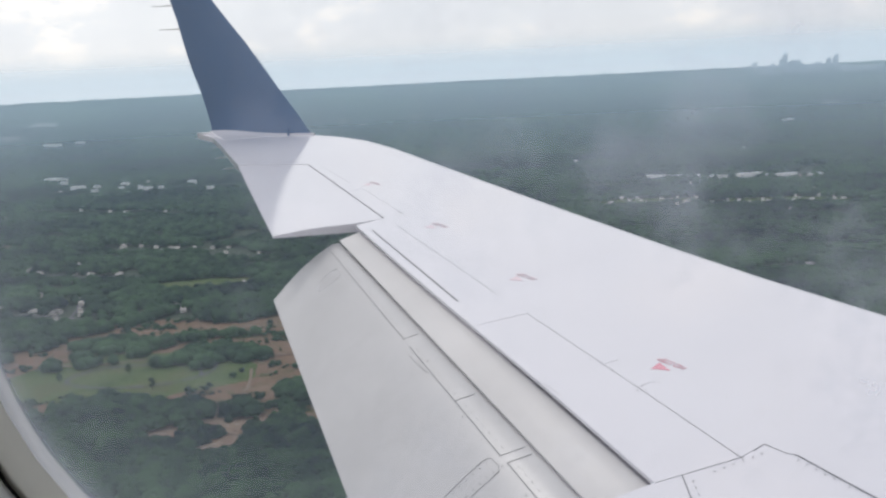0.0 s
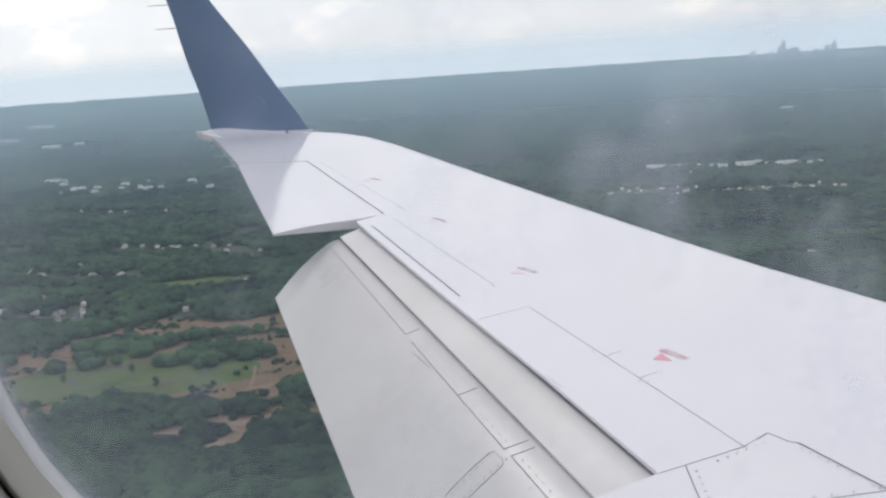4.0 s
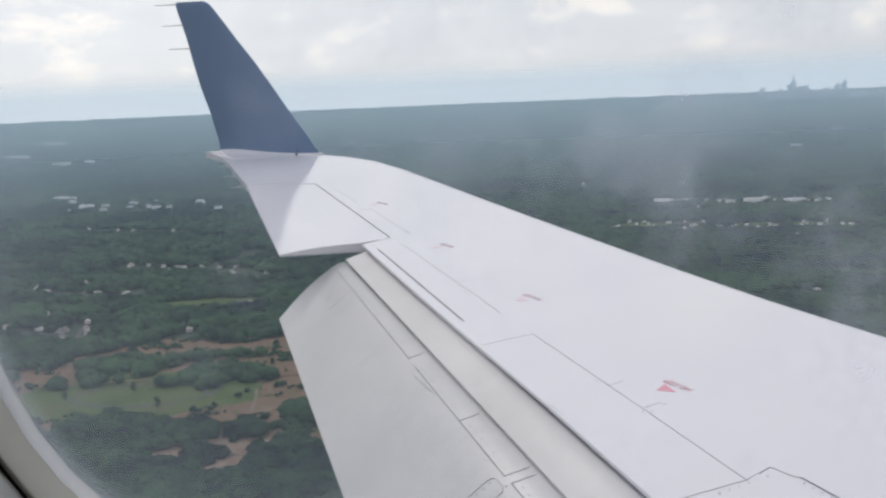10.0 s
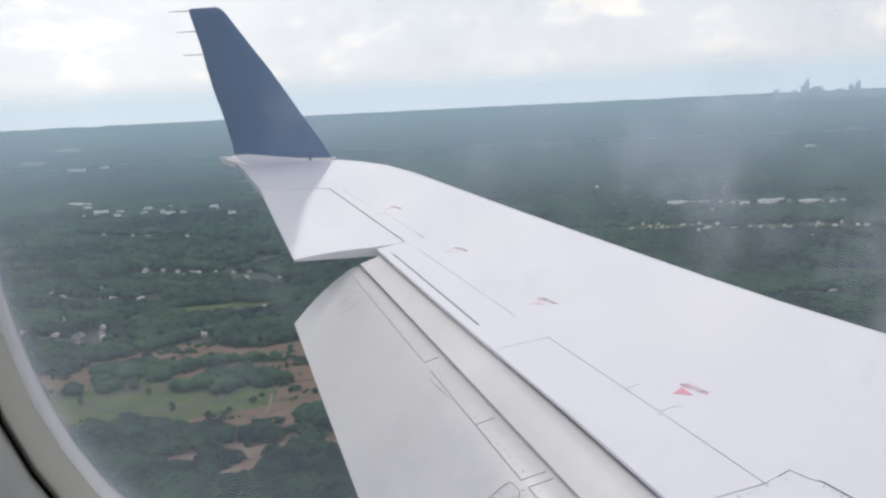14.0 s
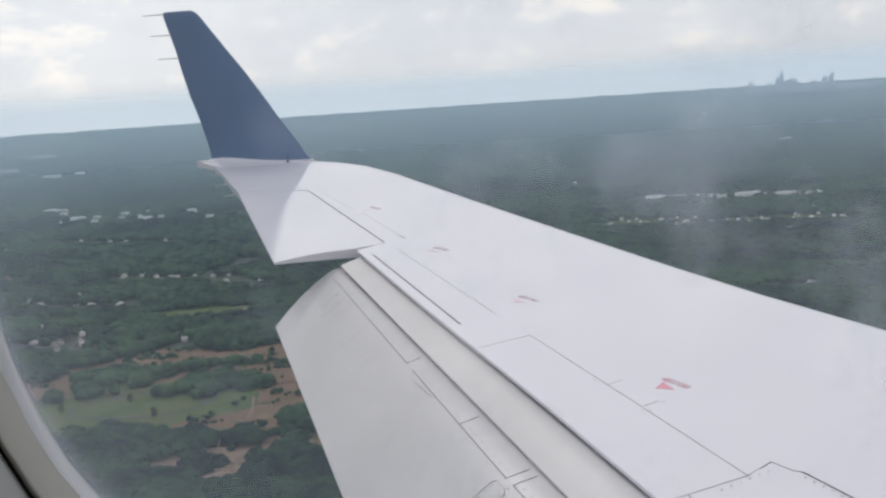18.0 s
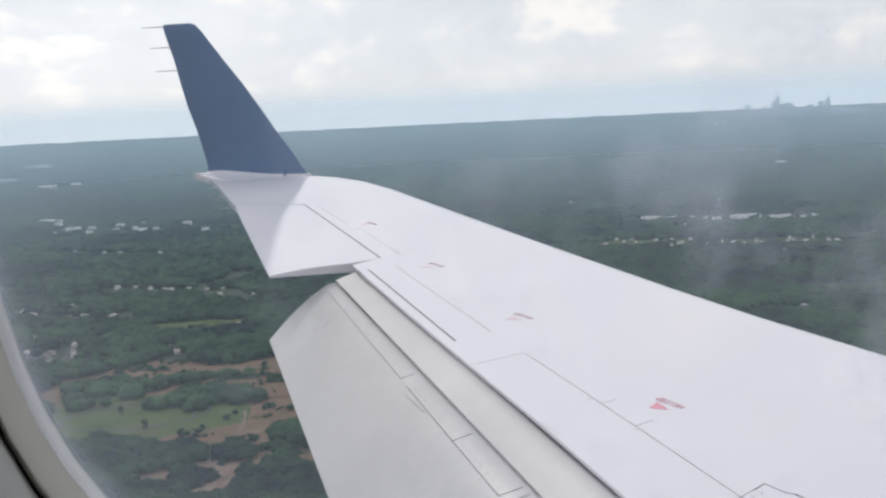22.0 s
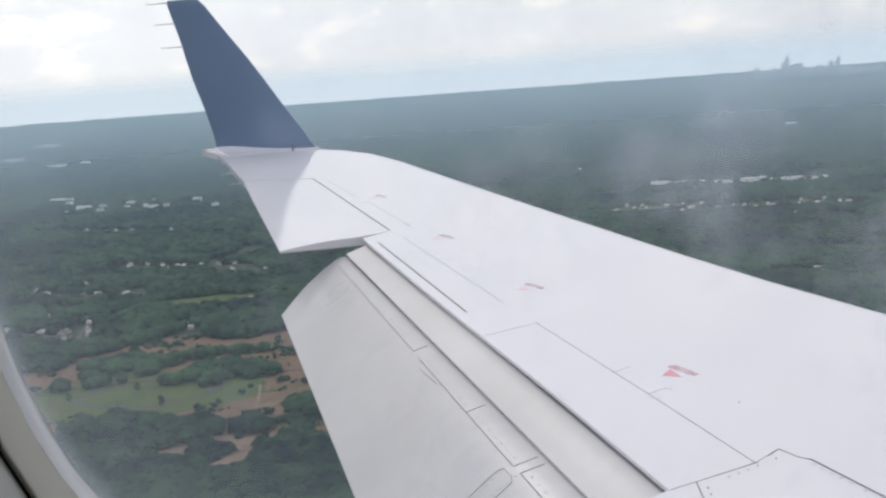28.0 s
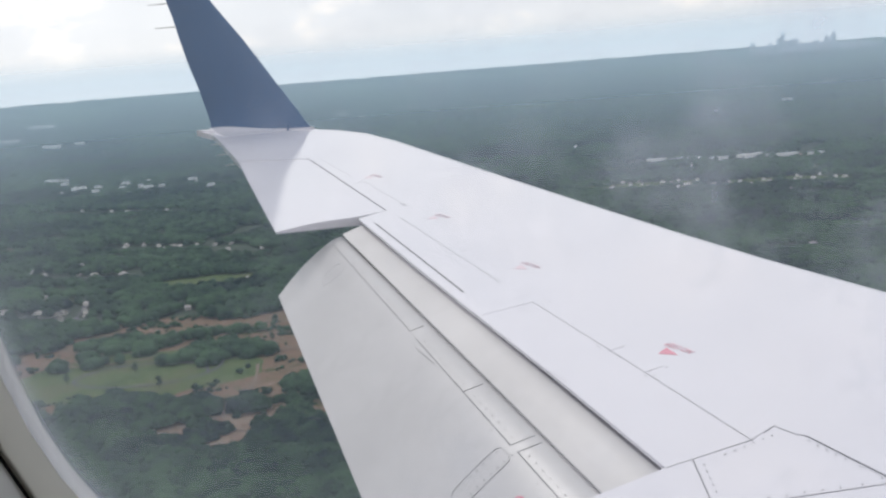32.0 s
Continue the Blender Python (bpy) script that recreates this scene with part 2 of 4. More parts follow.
M_PAINT = material("wing_paint", (0.698, 0.684, 0.742), rough=0.7, spec=0.0, scale=0.9, vary=0.14, fine=16, fine_vary=0.045, coat=1.0, bump=0.42, height=0.003)
# the lowered flap's duller light is put into this darker base colour
M_FLAP = material("flap_paint_shaded", (0.498, 0.490, 0.502), rough=0.75, spec=0.0, coat=0.5, coat_rough=0.28, scale=1.3, vary=0.14, fine=18, fine_vary=0.06)
M_METAL = material("bare_metal", (0.62, 0.63, 0.65), rough=0.35, metal=0.6, scale=2, vary=0.1)
M_NAVY = material("navy_paint", (0.074, 0.138, 0.255), rough=0.30, scale=1.5, vary=0.12, fine=12, fine_vary=0.05)
M_SEAM = material("seam_dark", (0.20, 0.20, 0.21), rough=0.8, scale=6, vary=0.25)
M_MARK_GREY = material("seam_recess_grey", (0.42, 0.42, 0.43), rough=0.7, spec=0.0, coat=0.6, scale=6, vary=0.3)
M_DULL = material("seam_dull", (0.30, 0.30, 0.31), rough=0.9, spec=0.0, scale=6, vary=0.3)
# a lighter copy for the vane, its shade likewise put into the colour
M_VANE = material("vane_paint_shaded", (0.575, 0.56, 0.565), rough=0.75, spec=0.0, coat=0.4, coat_rough=0.35, scale=1.7, vary=0.12, fine=22, fine_vary=0.06)
M_FAINT = material("seam_filled", (0.62, 0.61, 0.64), rough=0.7, spec=0.0, coat=1.0, scale=6, vary=0.3)
M_WORN = material("worn_red_paint", (0.74, 0.57, 0.62), rough=0.6, spec=0.0, coat=1.0, scale=20, vary=0.3)
M_PINK = material("rubbed_red_paint", (0.72, 0.40, 0.46), rough=0.6, spec=0.0, coat=1.0, scale=25, vary=0.35)
M_FAST = material("fastener_head", (0.30, 0.30, 0.31), rough=0.6, objrand=0.4)
M_RED = material("faded_red_paint", (0.70, 0.28, 0.35), rough=0.6, spec=0.0, coat=1.0, scale=20, vary=0.25)
M_RUBBER = material("black_rubber", (0.03, 0.03, 0.032), rough=0.7, scale=20, vary=0.2)
M_RETAINER = material("window_retainer", (0.66, 0.64, 0.565), rough=0.5, scale=8, vary=0.08, fine=90, fine_vary=0.05)
M_TRIM = material("window_trim", (0.92, 0.91, 0.855), rough=0.45, scale=8, vary=0.08, fine=90, fine_vary=0.05)
M_CABIN = material("cabin_lining", (0.74, 0.73, 0.70), rough=0.6, scale=4, vary=0.1)
M_WICK = material("discharger", (0.36, 0.35, 0.34), rough=0.6)
M_LAMP = material("clear_lens", (0.8, 0.8, 0.8), rough=0.15, spec=0.8)
M_PANE = film("pane_film", (0.77, 0.81, 0.955), 0.026, 0.85, smudge=0.090)
M_PANE_CLEAR = film("clear_pane", (0.8, 0.85, 0.92), 0.02, 0.85)
M_LEAF = material("leaves", (0.010, 0.037, 0.040), tint=(0.052, 0.096, 0.047), rough=1.0, spec=0.03, scale=0.0065, vary=1.25, fine=0.3, fine_vary=0.20, island=0.24, bump=0.35, height=1.0)
M_LEAF_FAR = material("leaves_far", (0.011, 0.036, 0.037), tint=(0.050, 0.088, 0.047), rough=1.0, spec=0.03, scale=0.0042, vary=1.1, fine=0.06, fine_vary=0.25, island=0.35)
M_CANOPY = material("canopy", (0.012, 0.032, 0.032), tint=(0.046, 0.074, 0.046), rough=1.0, spec=0.03, scale=0.0034, vary=1.5, fine=0.03, fine_vary=0.9)
M_LEAF_NEAR = material("leaves_tree", (0.045, 0.078, 0.038), rough=1.0, spec=0.03, scale=0.25, vary=0.25, fine=1.6, fine_vary=0.35, island=0.25, objrand=0.2, bump=0.8, height=0.5)
M_BARK = material("bark", (0.13, 0.10, 0.075), rough=0.9, scale=1.5, vary=0.25, fine=9, fine_vary=0.2, bump=0.6)
M_GROUND = material("woodland_floor", (0.034, 0.050, 0.032), rough=0.9, spec=0.2, scale=0.006, vary=0.35, fine=0.05, fine_vary=0.4)
def patchy(name, colors, scale, fine):
    """Ground that changes in patches from one bare or grown-over colour to the next."""
    m = bpy.data.materials.new(name)
    m.use_nodes = True
    nt = m.node_tree
    bs = nt.nodes["Principled BSDF"]
    bs.inputs["Roughness"].default_value, bs.inputs["Specular IOR Level"].default_value = 1.0, 0.05
    tc = nt.nodes.new("ShaderNodeTexCoord")
    broad, small = nt.nodes.new("ShaderNodeTexNoise"), nt.nodes.new("ShaderNodeTexNoise")
    for n, k in ((broad, scale), (small, fine)):
        n.inputs["Scale"].default_value, n.inputs["Detail"].default_value, n.inputs["Roughness"].default_value = k, 7, 0.68
        nt.links.new(tc.outputs["Object"], n.inputs["Vector"])
    mix = nt.nodes.new("ShaderNodeMix")
    mix.inputs["Factor"].default_value = 0.32
    nt.links.new(broad.outputs["Fac"], mix.inputs["A"])
    nt.links.new(small.outputs["Fac"], mix.inputs["B"])
    ramp = nt.nodes.new("ShaderNodeValToRGB")
    e = ramp.color_ramp.elements
    e[0].position, e[1].position = 0.34, 0.66
    for k in range(len(colors) - 2):
        e.new(0.34 + 0.32 * (k + 1) / (len(colors) - 1))
    for k, c in enumerate(colors):
        e[k].color = (*c, 1)
    nt.links.new(mix.outputs["Result"], ramp.inputs["Fac"])
    nt.links.new(ramp.outputs["Color"], bs.inputs["Base Color"])
    return m


M_DIRT = patchy("red_earth", [(0.034, 0.052, 0.026), (0.060, 0.076, 0.036), (0.115, 0.092, 0.058), (0.175, 0.112, 0.084), (0.125, 0.100, 0.064), (0.20, 0.138, 0.106), (0.24, 0.18, 0.14)], 0.016, 0.09)
M_GRASS = patchy("grass", [(0.042, 0.064, 0.026), (0.062, 0.092, 0.034), (0.080, 0.110, 0.044), (0.095, 0.106, 0.052), (0.068, 0.096, 0.038)], 0.02, 0.15)
M_BARE = patchy("bare_building_plot", [(0.10, 0.08, 0.06), (0.16, 0.11, 0.085), (0.20, 0.155, 0.12), (0.16, 0.145, 0.125)], 0.03, 0.2)
M_TRACK = material("pale_track", (0.18, 0.138, 0.105), rough=0.95, spec=0.15, scale=0.04, vary=0.25, fine=0.5, fine_vary=0.2)
M_ROAD = material("grey_road", (0.075, 0.076, 0.08), rough=0.9, scale=0.05, vary=0.2, fine=0.6, fine_vary=0.15)
M_WALL = material("siding", (0.70, 0.66, 0.61), rough=0.8, scale=0.4, vary=0.1, objrand=0.55)
M_ROOF = material("shingle_roof", (0.36, 0.335, 0.32), rough=0.9, scale=0.4, vary=0.15, fine=3, fine_vary=0.15, objrand=0.4)
M_GLASS = material("dark_window", (0.05, 0.06, 0.07), rough=0.12, spec=0.8)
M_PALEGLASS = material("tower_glass", (0.30, 0.33, 0.38), rough=0.35, scale=0.05, vary=0.1)
M_WHITE = material("white_roof_sheet", (0.88, 0.875, 0.86), rough=0.7, scale=0.05, vary=0.1, objrand=0.15)
M_TOWER = material("tower_facade", (0.40, 0.42, 0.46), rough=0.7, scale=0.02, vary=0.1, objrand=0.3)


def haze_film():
    """Distance haze put into a sheet's opacity: denser further out, thinner with height."""
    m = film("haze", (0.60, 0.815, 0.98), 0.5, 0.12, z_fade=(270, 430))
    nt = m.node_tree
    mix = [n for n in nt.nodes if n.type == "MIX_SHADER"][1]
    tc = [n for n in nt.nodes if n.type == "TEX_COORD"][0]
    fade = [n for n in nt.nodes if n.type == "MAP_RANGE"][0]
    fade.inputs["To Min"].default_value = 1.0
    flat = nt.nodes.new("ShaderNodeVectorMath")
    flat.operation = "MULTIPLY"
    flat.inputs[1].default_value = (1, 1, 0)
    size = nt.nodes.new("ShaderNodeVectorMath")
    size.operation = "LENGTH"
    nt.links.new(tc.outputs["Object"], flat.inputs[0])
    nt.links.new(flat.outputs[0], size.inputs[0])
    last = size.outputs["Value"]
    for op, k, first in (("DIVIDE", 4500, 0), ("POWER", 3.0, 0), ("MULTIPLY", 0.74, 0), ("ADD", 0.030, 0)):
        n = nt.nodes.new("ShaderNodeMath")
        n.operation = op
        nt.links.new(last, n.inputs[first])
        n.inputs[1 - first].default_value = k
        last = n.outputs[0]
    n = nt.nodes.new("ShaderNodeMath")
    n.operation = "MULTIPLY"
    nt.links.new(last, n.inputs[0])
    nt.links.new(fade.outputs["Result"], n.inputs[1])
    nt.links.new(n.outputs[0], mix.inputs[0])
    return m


M_HAZE = haze_film()


# ---- mesh helpers ----
def mesh_of(name, bm, mat, smooth=False):
    me = bpy.data.meshes.new(name)
    bmesh.ops.recalc_face_normals(bm, faces=bm.faces)
    if smooth == "angle":
        for e in bm.edges:
            e.smooth = len(e.link_faces) == 2 and e.calc_face_angle(0) < 0.5
        for f in bm.faces:
            f.smooth = True
    bm.to_mesh(me)
    bm.free()
    me.materials.append(mat)
    if smooth is True:
        me.shade_smooth()
    return me


def part(name, bm, mat, parent, label="", smooth=False):
    ob = new(name, mesh_of(name, bm, mat, smooth))
    ob.parent = parent
    if label:
        tagged(ob, label)
    return ob


def empty(name, m=Matrix()):
    ob = new(name)
    ob.matrix_basis = m
    return ob


def prism(outline, top, bottom, bevel=0.0, side=None):
    """A plate over a plan outline (x, y); top and bottom are heights or functions of (x, y)."""
    bm = bmesh.new()
    ft = top if callable(top) else (lambda x, y: top)
    fb = bottom if callable(bottom) else (lambda x, y: bottom)
    a = [bm.verts.new((x, y, ft(x, y))) for x, y in outline]
    b = [bm.verts.new((x, y, fb(x, y))) for x, y in outline]
    bm.faces.new(a)
    bm.faces.new(b[::-1])
    n = len(a)
    for i in range(n):
        bm.faces.new((a[i], b[i], b[(i + 1) % n], a[(i + 1) % n]))
    if bevel:
        bm.normal_update()
        rim = [e for e in bm.edges if e.verts[0] in a and e.verts[1] in a]
        bmesh.ops.bevel(bm, geom=rim, offset=bevel, segments=2, affect="EDGES")
    return bm


def loft(rings, closed=True, caps=True):
    """A skin through rings of points with the same count."""
    bm = bmesh.new()
    vs = [[bm.verts.new(p) for p in r] for r in rings]
    n = len(vs[0])
    for r0, r1 in zip(vs, vs[1:]):
        for i in range(n if closed else n - 1):
            j = (i + 1) % n
            bm.faces.new((r0[i], r0[j], r1[j], r1[i]))
    if caps and closed:
        bm.faces.new(vs[0][::-1])
        bm.faces.new(vs[-1])
    return bm


def box(bm, cx, cy, cz, sx, sy, sz, rz=0.0):
    m = Matrix.Translation((cx, cy, cz)) @ Matrix.Rotation(rz, 4, "Z") @ Matrix.Diagonal((sx, sy, sz, 1))
    return bmesh.ops.create_cube(bm, size=1, matrix=m)


def rod(p, q, r0, r1, sides=8):
    p, q = Vector(p), Vector(q)
    turn = (q - p).to_track_quat("Z", "Y").to_matrix()
    ring = lambda c, r: [c + turn @ Vector((r * math.cos(a), r * math.sin(a), 0)) for a in [2 * math.pi * i / sides for i in range(sides)]]
    return loft([ring(p, r0), ring(q, r1)])


# ---- the ground ----
def ground_z(x, y):
    r = math.hypot(x, y)
    u = min(1.0, max(0.0, (r - 1500) / 3400))
    return 224 * u ** 1.6


def make_ground():
    bm = bmesh.new()
    radii = [0.0, 200, 400, 600] + [700 + 50 * i for i in range(26)] + [2000 + 100 * i for i in range(30)]
    sides = 144
    rings = []
    for r in radii[1:]:
        row = []
        for i in range(sides):
            a = 2 * math.pi * i / sides
            x, y = r * math.cos(a), r * math.sin(a)
            row.append(bm.verts.new((x, y, ground_z(x, y) + (1.5 * noise.noise((x / 300, y / 300, 0)) if r > 1400 else 0))))
        rings.append(row)
    c = bm.verts.new((0, 0, 0))
    for i in range(sides):
        bm.faces.new((c, rings[0][i], rings[0][(i + 1) % sides]))
    for r0, r1 in zip(rings, rings[1:]):
        for i in range(sides):
            j = (i + 1) % sides
            bm.faces.new((r0[i], r1[i], r1[j], r0[j]))
    return tagged(new("ground", mesh_of("ground", bm, M_GROUND, True)), "dark green woodland floor reaching the hazy horizon", "ground", kind="structure")


make_ground()

# clearings: centre x, y, half sizes, turn in degrees, material, name, label
CLEARINGS = [
    (-330, 960, 235, 170, 8, M_DIRT, "earth_clearing", "bare red earth of a cleared plot, patched with weeds"),
    (-150, 815, 95, 62, 30, M_DIRT, "earth_clearing", "churned brown earth with scattered scrub"),
    (-232, 742, 80, 34, 10, M_BARE, "earth_clearing", "open tan earth of a graded plot"),
    (-440, 1330, 80, 45, 10, M_GRASS, "meadow", "small mown green meadow among trees"),
    (-372, 903, 108, 72, 4, M_GRASS, "meadow", "rolling green park meadow with a looping path"),
    (330, 1925, 215, 36, -12, M_GRASS, "meadow", "pale lawns round rows of new houses"),
    (170, 2185, 72, 48, 4, M_GRASS, "meadow", "pale green field beyond the houses"),
    (410, 2195, 190, 40, -10, M_BARE, "earth_clearing", "long strip of bare reddish earth round white sheds"),
    (-900, 1640, 70, 44, 20, M_DIRT, "earth_clearing", "small patch of bare brown earth"),
    (-555, 1265, 70, 34, -35, M_GRASS, "meadow", "pale mown lawns between small houses"),
]
# tracks and roads: the points they pass, width, material
TRACKS = [
    (((-520, 950), (-430, 940), (-340, 968), (-250, 962), (-150, 985)), 6, M_TRACK),
    (((-318, 962), (-300, 930), (-304, 896), (-340, 868), (-392, 866), (-428, 888), (-412, 925), (-362, 938), (-318, 925), (-304, 896)), 4.0, M_ROAD),
    (((-262, 915), (-250, 850), (-258, 790), (-235, 742), (-190, 715)), 4, M_TRACK),
    (((-470, 1068), (-380, 1052), (-300, 1085), (-200, 1075)), 4, M_TRACK),
    (((-640, 1330), (-575, 1262), (-540, 1150)), 5.5, M_ROAD), (((-820, 1455), (-690, 1432), (-560, 1385)), 6, M_ROAD),
    (((120, 1942), (340, 1904), (560, 1856)), 6, M_ROAD), (((-690, 1190), (-600, 1172), (-500, 1130)), 6, M_ROAD),
]
# streets with houses: from, to, count
STREETS = [((-820, 1455), (-560, 1385), 13), ((-640, 1330), (-540, 1150), 11), ((-690, 1190), (-500, 1130), 9), ((120, 1942), (560, 1856), 30), ((150, 1972), (520, 1896), 24),
           ((-480, 1560), (-390, 1530), 3), ((-1000, 2050), (-700, 2000), 6), ((-690, 1640), (-470, 1600), 15)]

# homes strewn among the trees: x, y
home_rng = random.Random(23)
HOMES = []
while len(HOMES) < 92:
    hx, hy = home_rng.uniform(-1250, 700), home_rng.uniform(1080, 2500)
    if -0.60 < math.atan2(hx, hy) < 0.30 and noise.noise((hx / 260, hy / 260, 12)) > -0.05:
        HOMES.append((hx, hy))
while len(HOMES) < 150:
    hx, hy = home_rng.uniform(-2000, 1300), home_rng.uniform(2500, 4100)
    if -0.48 < math.atan2(hx, hy) < 0.30 and noise.noise((hx / 420, hy / 420, 15)) > 0.05:
        HOMES.append((hx, hy))


# large sheds: x, y, width, depth
WAREHOUSES = [(-1720, 3350, 120, 40), (-1490, 3180, 90, 30), (-1420, 3230, 50, 26), (-1230, 3560, 60, 28), (-1760, 3700, 140, 40), (-640, 3620, 60, 30), (-560, 3560, 30, 22), (-400, 3700, 70, 30),
              (760, 3150, 50, 26), (980, 3500, 80, 30), (1210, 3300, 40, 24),
              (268, 2225, 46, 15), (330, 2212, 52, 16), (372, 2200, 24, 12), (398, 2196, 40, 14), (452, 2190, 60, 16), (490, 2178, 22, 12), (522, 2172, 44, 14), (575, 2160, 36, 14), (300, 2204, 20, 10),
              (-1050, 2350, 50, 28), (-1010, 2365, 24, 18), (-960, 2410, 30, 20), (-880, 2330, 44, 24), (-850, 2345, 18, 14), (-1180, 2500, 56, 30), (-1140, 2480, 22, 16), (-800, 2420, 30, 20), (-1120, 2430, 26, 18),
              (-985, 2290, 22, 16), (-720, 2300, 26, 18), (-905, 2360, 16, 12), (-940, 2335, 20, 14)]


def in_clearing(x, y, grow=1.0):
    for cx, cy, rx, ry, turn, *_ in CLEARINGS:
        a = radians(turn)
        dx, dy = x - cx, y - cy
        u = (dx * math.cos(a) + dy * math.sin(a)) / (rx * grow)
        v = (-dx * math.sin(a) + dy * math.cos(a)) / (ry * grow)
        edge = 1 + 0.25 * noise.noise((x / 40, y / 40, 3))
        if u * u + v * v < edge * edge:
            return True
    return False


def to_line(x, y, p, q):
    dx, dy = q[0] - p[0], q[1] - p[1]
    t = max(0, min(1, ((x - p[0]) * dx + (y - p[1]) * dy) / (dx * dx + dy * dy)))
    return math.hypot(x - p[0] - t * dx, y - p[1] - t * dy)


def to_track(x, y, pts):
    return min(to_line(x, y, p, q) for p, q in zip(pts, pts[1:]))


def make_clearing(cx, cy, rx, ry, turn, mat, name, label, lift):
    bm = bmesh.new()
    a = radians(turn)
    n = 48
    inner, outer = [], []
    for i in range(n):
        b = 2 * math.pi * i / n
        u, v = math.cos(b), math.sin(b)
        for k, row in ((0.5, inner), (1.12, outer)):
            x = cx + k * (rx * u * math.cos(a) - ry * v * math.sin(a))
            y = cy + k * (rx * u * math.sin(a) + ry * v * math.cos(a))
            w = 1 + 0.18 * noise.noise((x / 40, y / 40, 3))
            x, y = cx + (x - cx) * w, cy + (y - cy) * w
            row.append(bm.verts.new((x, y, ground_z(x, y) + lift + 0.3 * noise.noise((x / 15, y / 15, 1)) * (k < 1))))
    bm.faces.new(inner)
    for i in range(n):
        bm.faces.new((inner[i], outer[i], outer[(i + 1) % n], inner[(i + 1) % n]))
    bmesh.ops.triangulate(bm, faces=[f for f in bm.faces if len(f.verts) > 4])
    return tagged(new(name, mesh_of(name, bm, mat, True)), label, "clearing", kind="structure")


for i, c in enumerate(CLEARINGS):
    make_clearing(*c, 1.2 + 0.05 * i)


def make_track(pts, w, mat, lift):
    """A strip along a smooth line through the points, a little uneven in width."""
    bm = bmesh.new()
    pts = [Vector(p) for p in pts]
    line = []
    for i in range(len(pts) - 1):
        a, b, c, d = pts[max(0, i - 1)], pts[i], pts[i + 1], pts[min(len(pts) - 1, i + 2)]
        for k in range(10):
            t = k / 10
            line.append(0.5 * (2 * b + (c - a) * t + (2 * a - 5 * b + 4 * c - d) * t * t + (3 * b - a - 3 * c + d) * t ** 3))
    line.append(pts[-1])
    rows = []
    for i, c in enumerate(line):
        way = (line[min(i + 1, len(line) - 1)] - line[max(0, i - 1)]).normalized()
        side = Vector((-way.y, way.x)) * w / 2 * (0.8 + 0.9 * noise.noise((c.x / 6, c.y / 6, 5)))
        rows.append([bm.verts.new((*(c + side * k), ground_z(c.x, c.y) + lift)) for k in (-1, 1)])
    for a, b in zip(rows, rows[1:]):
        bm.faces.new((a[0], a[1], b[1], b[0]))
    dirt = mat is M_TRACK
    return tagged(new("dirt_track" if dirt else "road", mesh_of("road", bm, mat)), "pale sandy dirt track across red earth" if dirt else "grey asphalt residential street between trees", "track" if dirt else "road", kind="structure")


for i, (pts, w, mat) in enumerate(TRACKS):
    make_track(pts, w * 0.9, mat, 2.1 + 0.04 * i)


# ---- forest ----
def crown_shapes(count, subdiv, seed, rough=0.20, freq=4.5):
    shapes = []
    for k in range(count):
        bm = bmesh.new()
        bmesh.ops.create_icosphere(bm, subdivisions=subdiv, radius=1)
        for v in bm.verts:
            d = v.co.normalized()
            s = 1 + 0.42 * noise.noise(d * 1.9 + Vector((seed + 7.3 * k, k, 0))) + rough * noise.noise(d * freq + Vector((k, seed, 4)))
            v.co = Vector((d.x * s, d.y * s, d.z * s * 0.85))
        bmesh.ops.delete(bm, geom=[f for f in bm.faces if f.calc_center_median().z < -0.35], context="FACES")
        bmesh.ops.triangulate(bm, faces=bm.faces)
        bm.verts.index_update()
        shapes.append((np.array([v.co[:] for v in bm.verts]), np.array([[v.index for v in f.verts] for f in bm.faces])))
        bm.free()
    return shapes


def forest(name, spots, shapes, mat, rng):
    """One mesh of many crowns: spots are (x, y, z, radius, height)."""
    V, T, base = [], [], 0
    for x, y, z, r, h in spots:
        vs, fs = shapes[rng.integers(len(shapes))]
        a = rng.uniform(0, 6.283)
        ca, sa = math.cos(a), math.sin(a)
        w = vs @ np.array([[ca, sa, 0], [-sa, ca, 0], [0, 0, 1]])
        V.append(w * (r, r, h * 0.5) + (x, y, z + h * 0.45))
        T.append(fs + base)
        base += len(vs)
    V, T = np.concatenate(V), np.concatenate(T)
    me = bpy.data.meshes.new(name)
    me.vertices.add(len(V))
    me.vertices.foreach_set("co", V.astype(np.float32).ravel())
    me.loops.add(T.size)
    me.loops.foreach_set("vertex_index", T.astype(np.int32).ravel())
    me.polygons.add(len(T))
    me.polygons.foreach_set("loop_start", np.arange(0, T.size, 3, dtype=np.int32))
    me.polygons.foreach_set("loop_total", np.full(len(T), 3, dtype=np.int32))
    me.update(calc_edges=True)
    me.materials.append(mat)
    me.shade_smooth()
    return new(name, me)


def open_ground(x, y):
    if in_clearing(x, y):
        return noise.noise((x / 95, y / 62, 31)) + 0.3 * noise.noise((x / 25, y / 25, 33)) < 0.13
    for pts, w, _ in TRACKS:
        if to_track(x, y, pts) < w * 0.5 + 4:
            return True
    for p, q, _ in STREETS:
        d = to_line(x, y, p, q)
        if d < (24 if p[1] > 1500 else 0) or (d < 30 and noise.noise((x / 14, y / 14, 8)) < 0.22):
            return True
    if any(abs(x - hx) < w / 2 + 5 and -d / 2 - 14 < y - hy < d / 2 + 4 for hx, hy, w, d in WAREHOUSES):
        return True
    return any(abs(x - hx) < 11 and -17 - 0.012 * max(0.0, hy - 2000) < y - hy < 9 for hx, hy in HOMES)


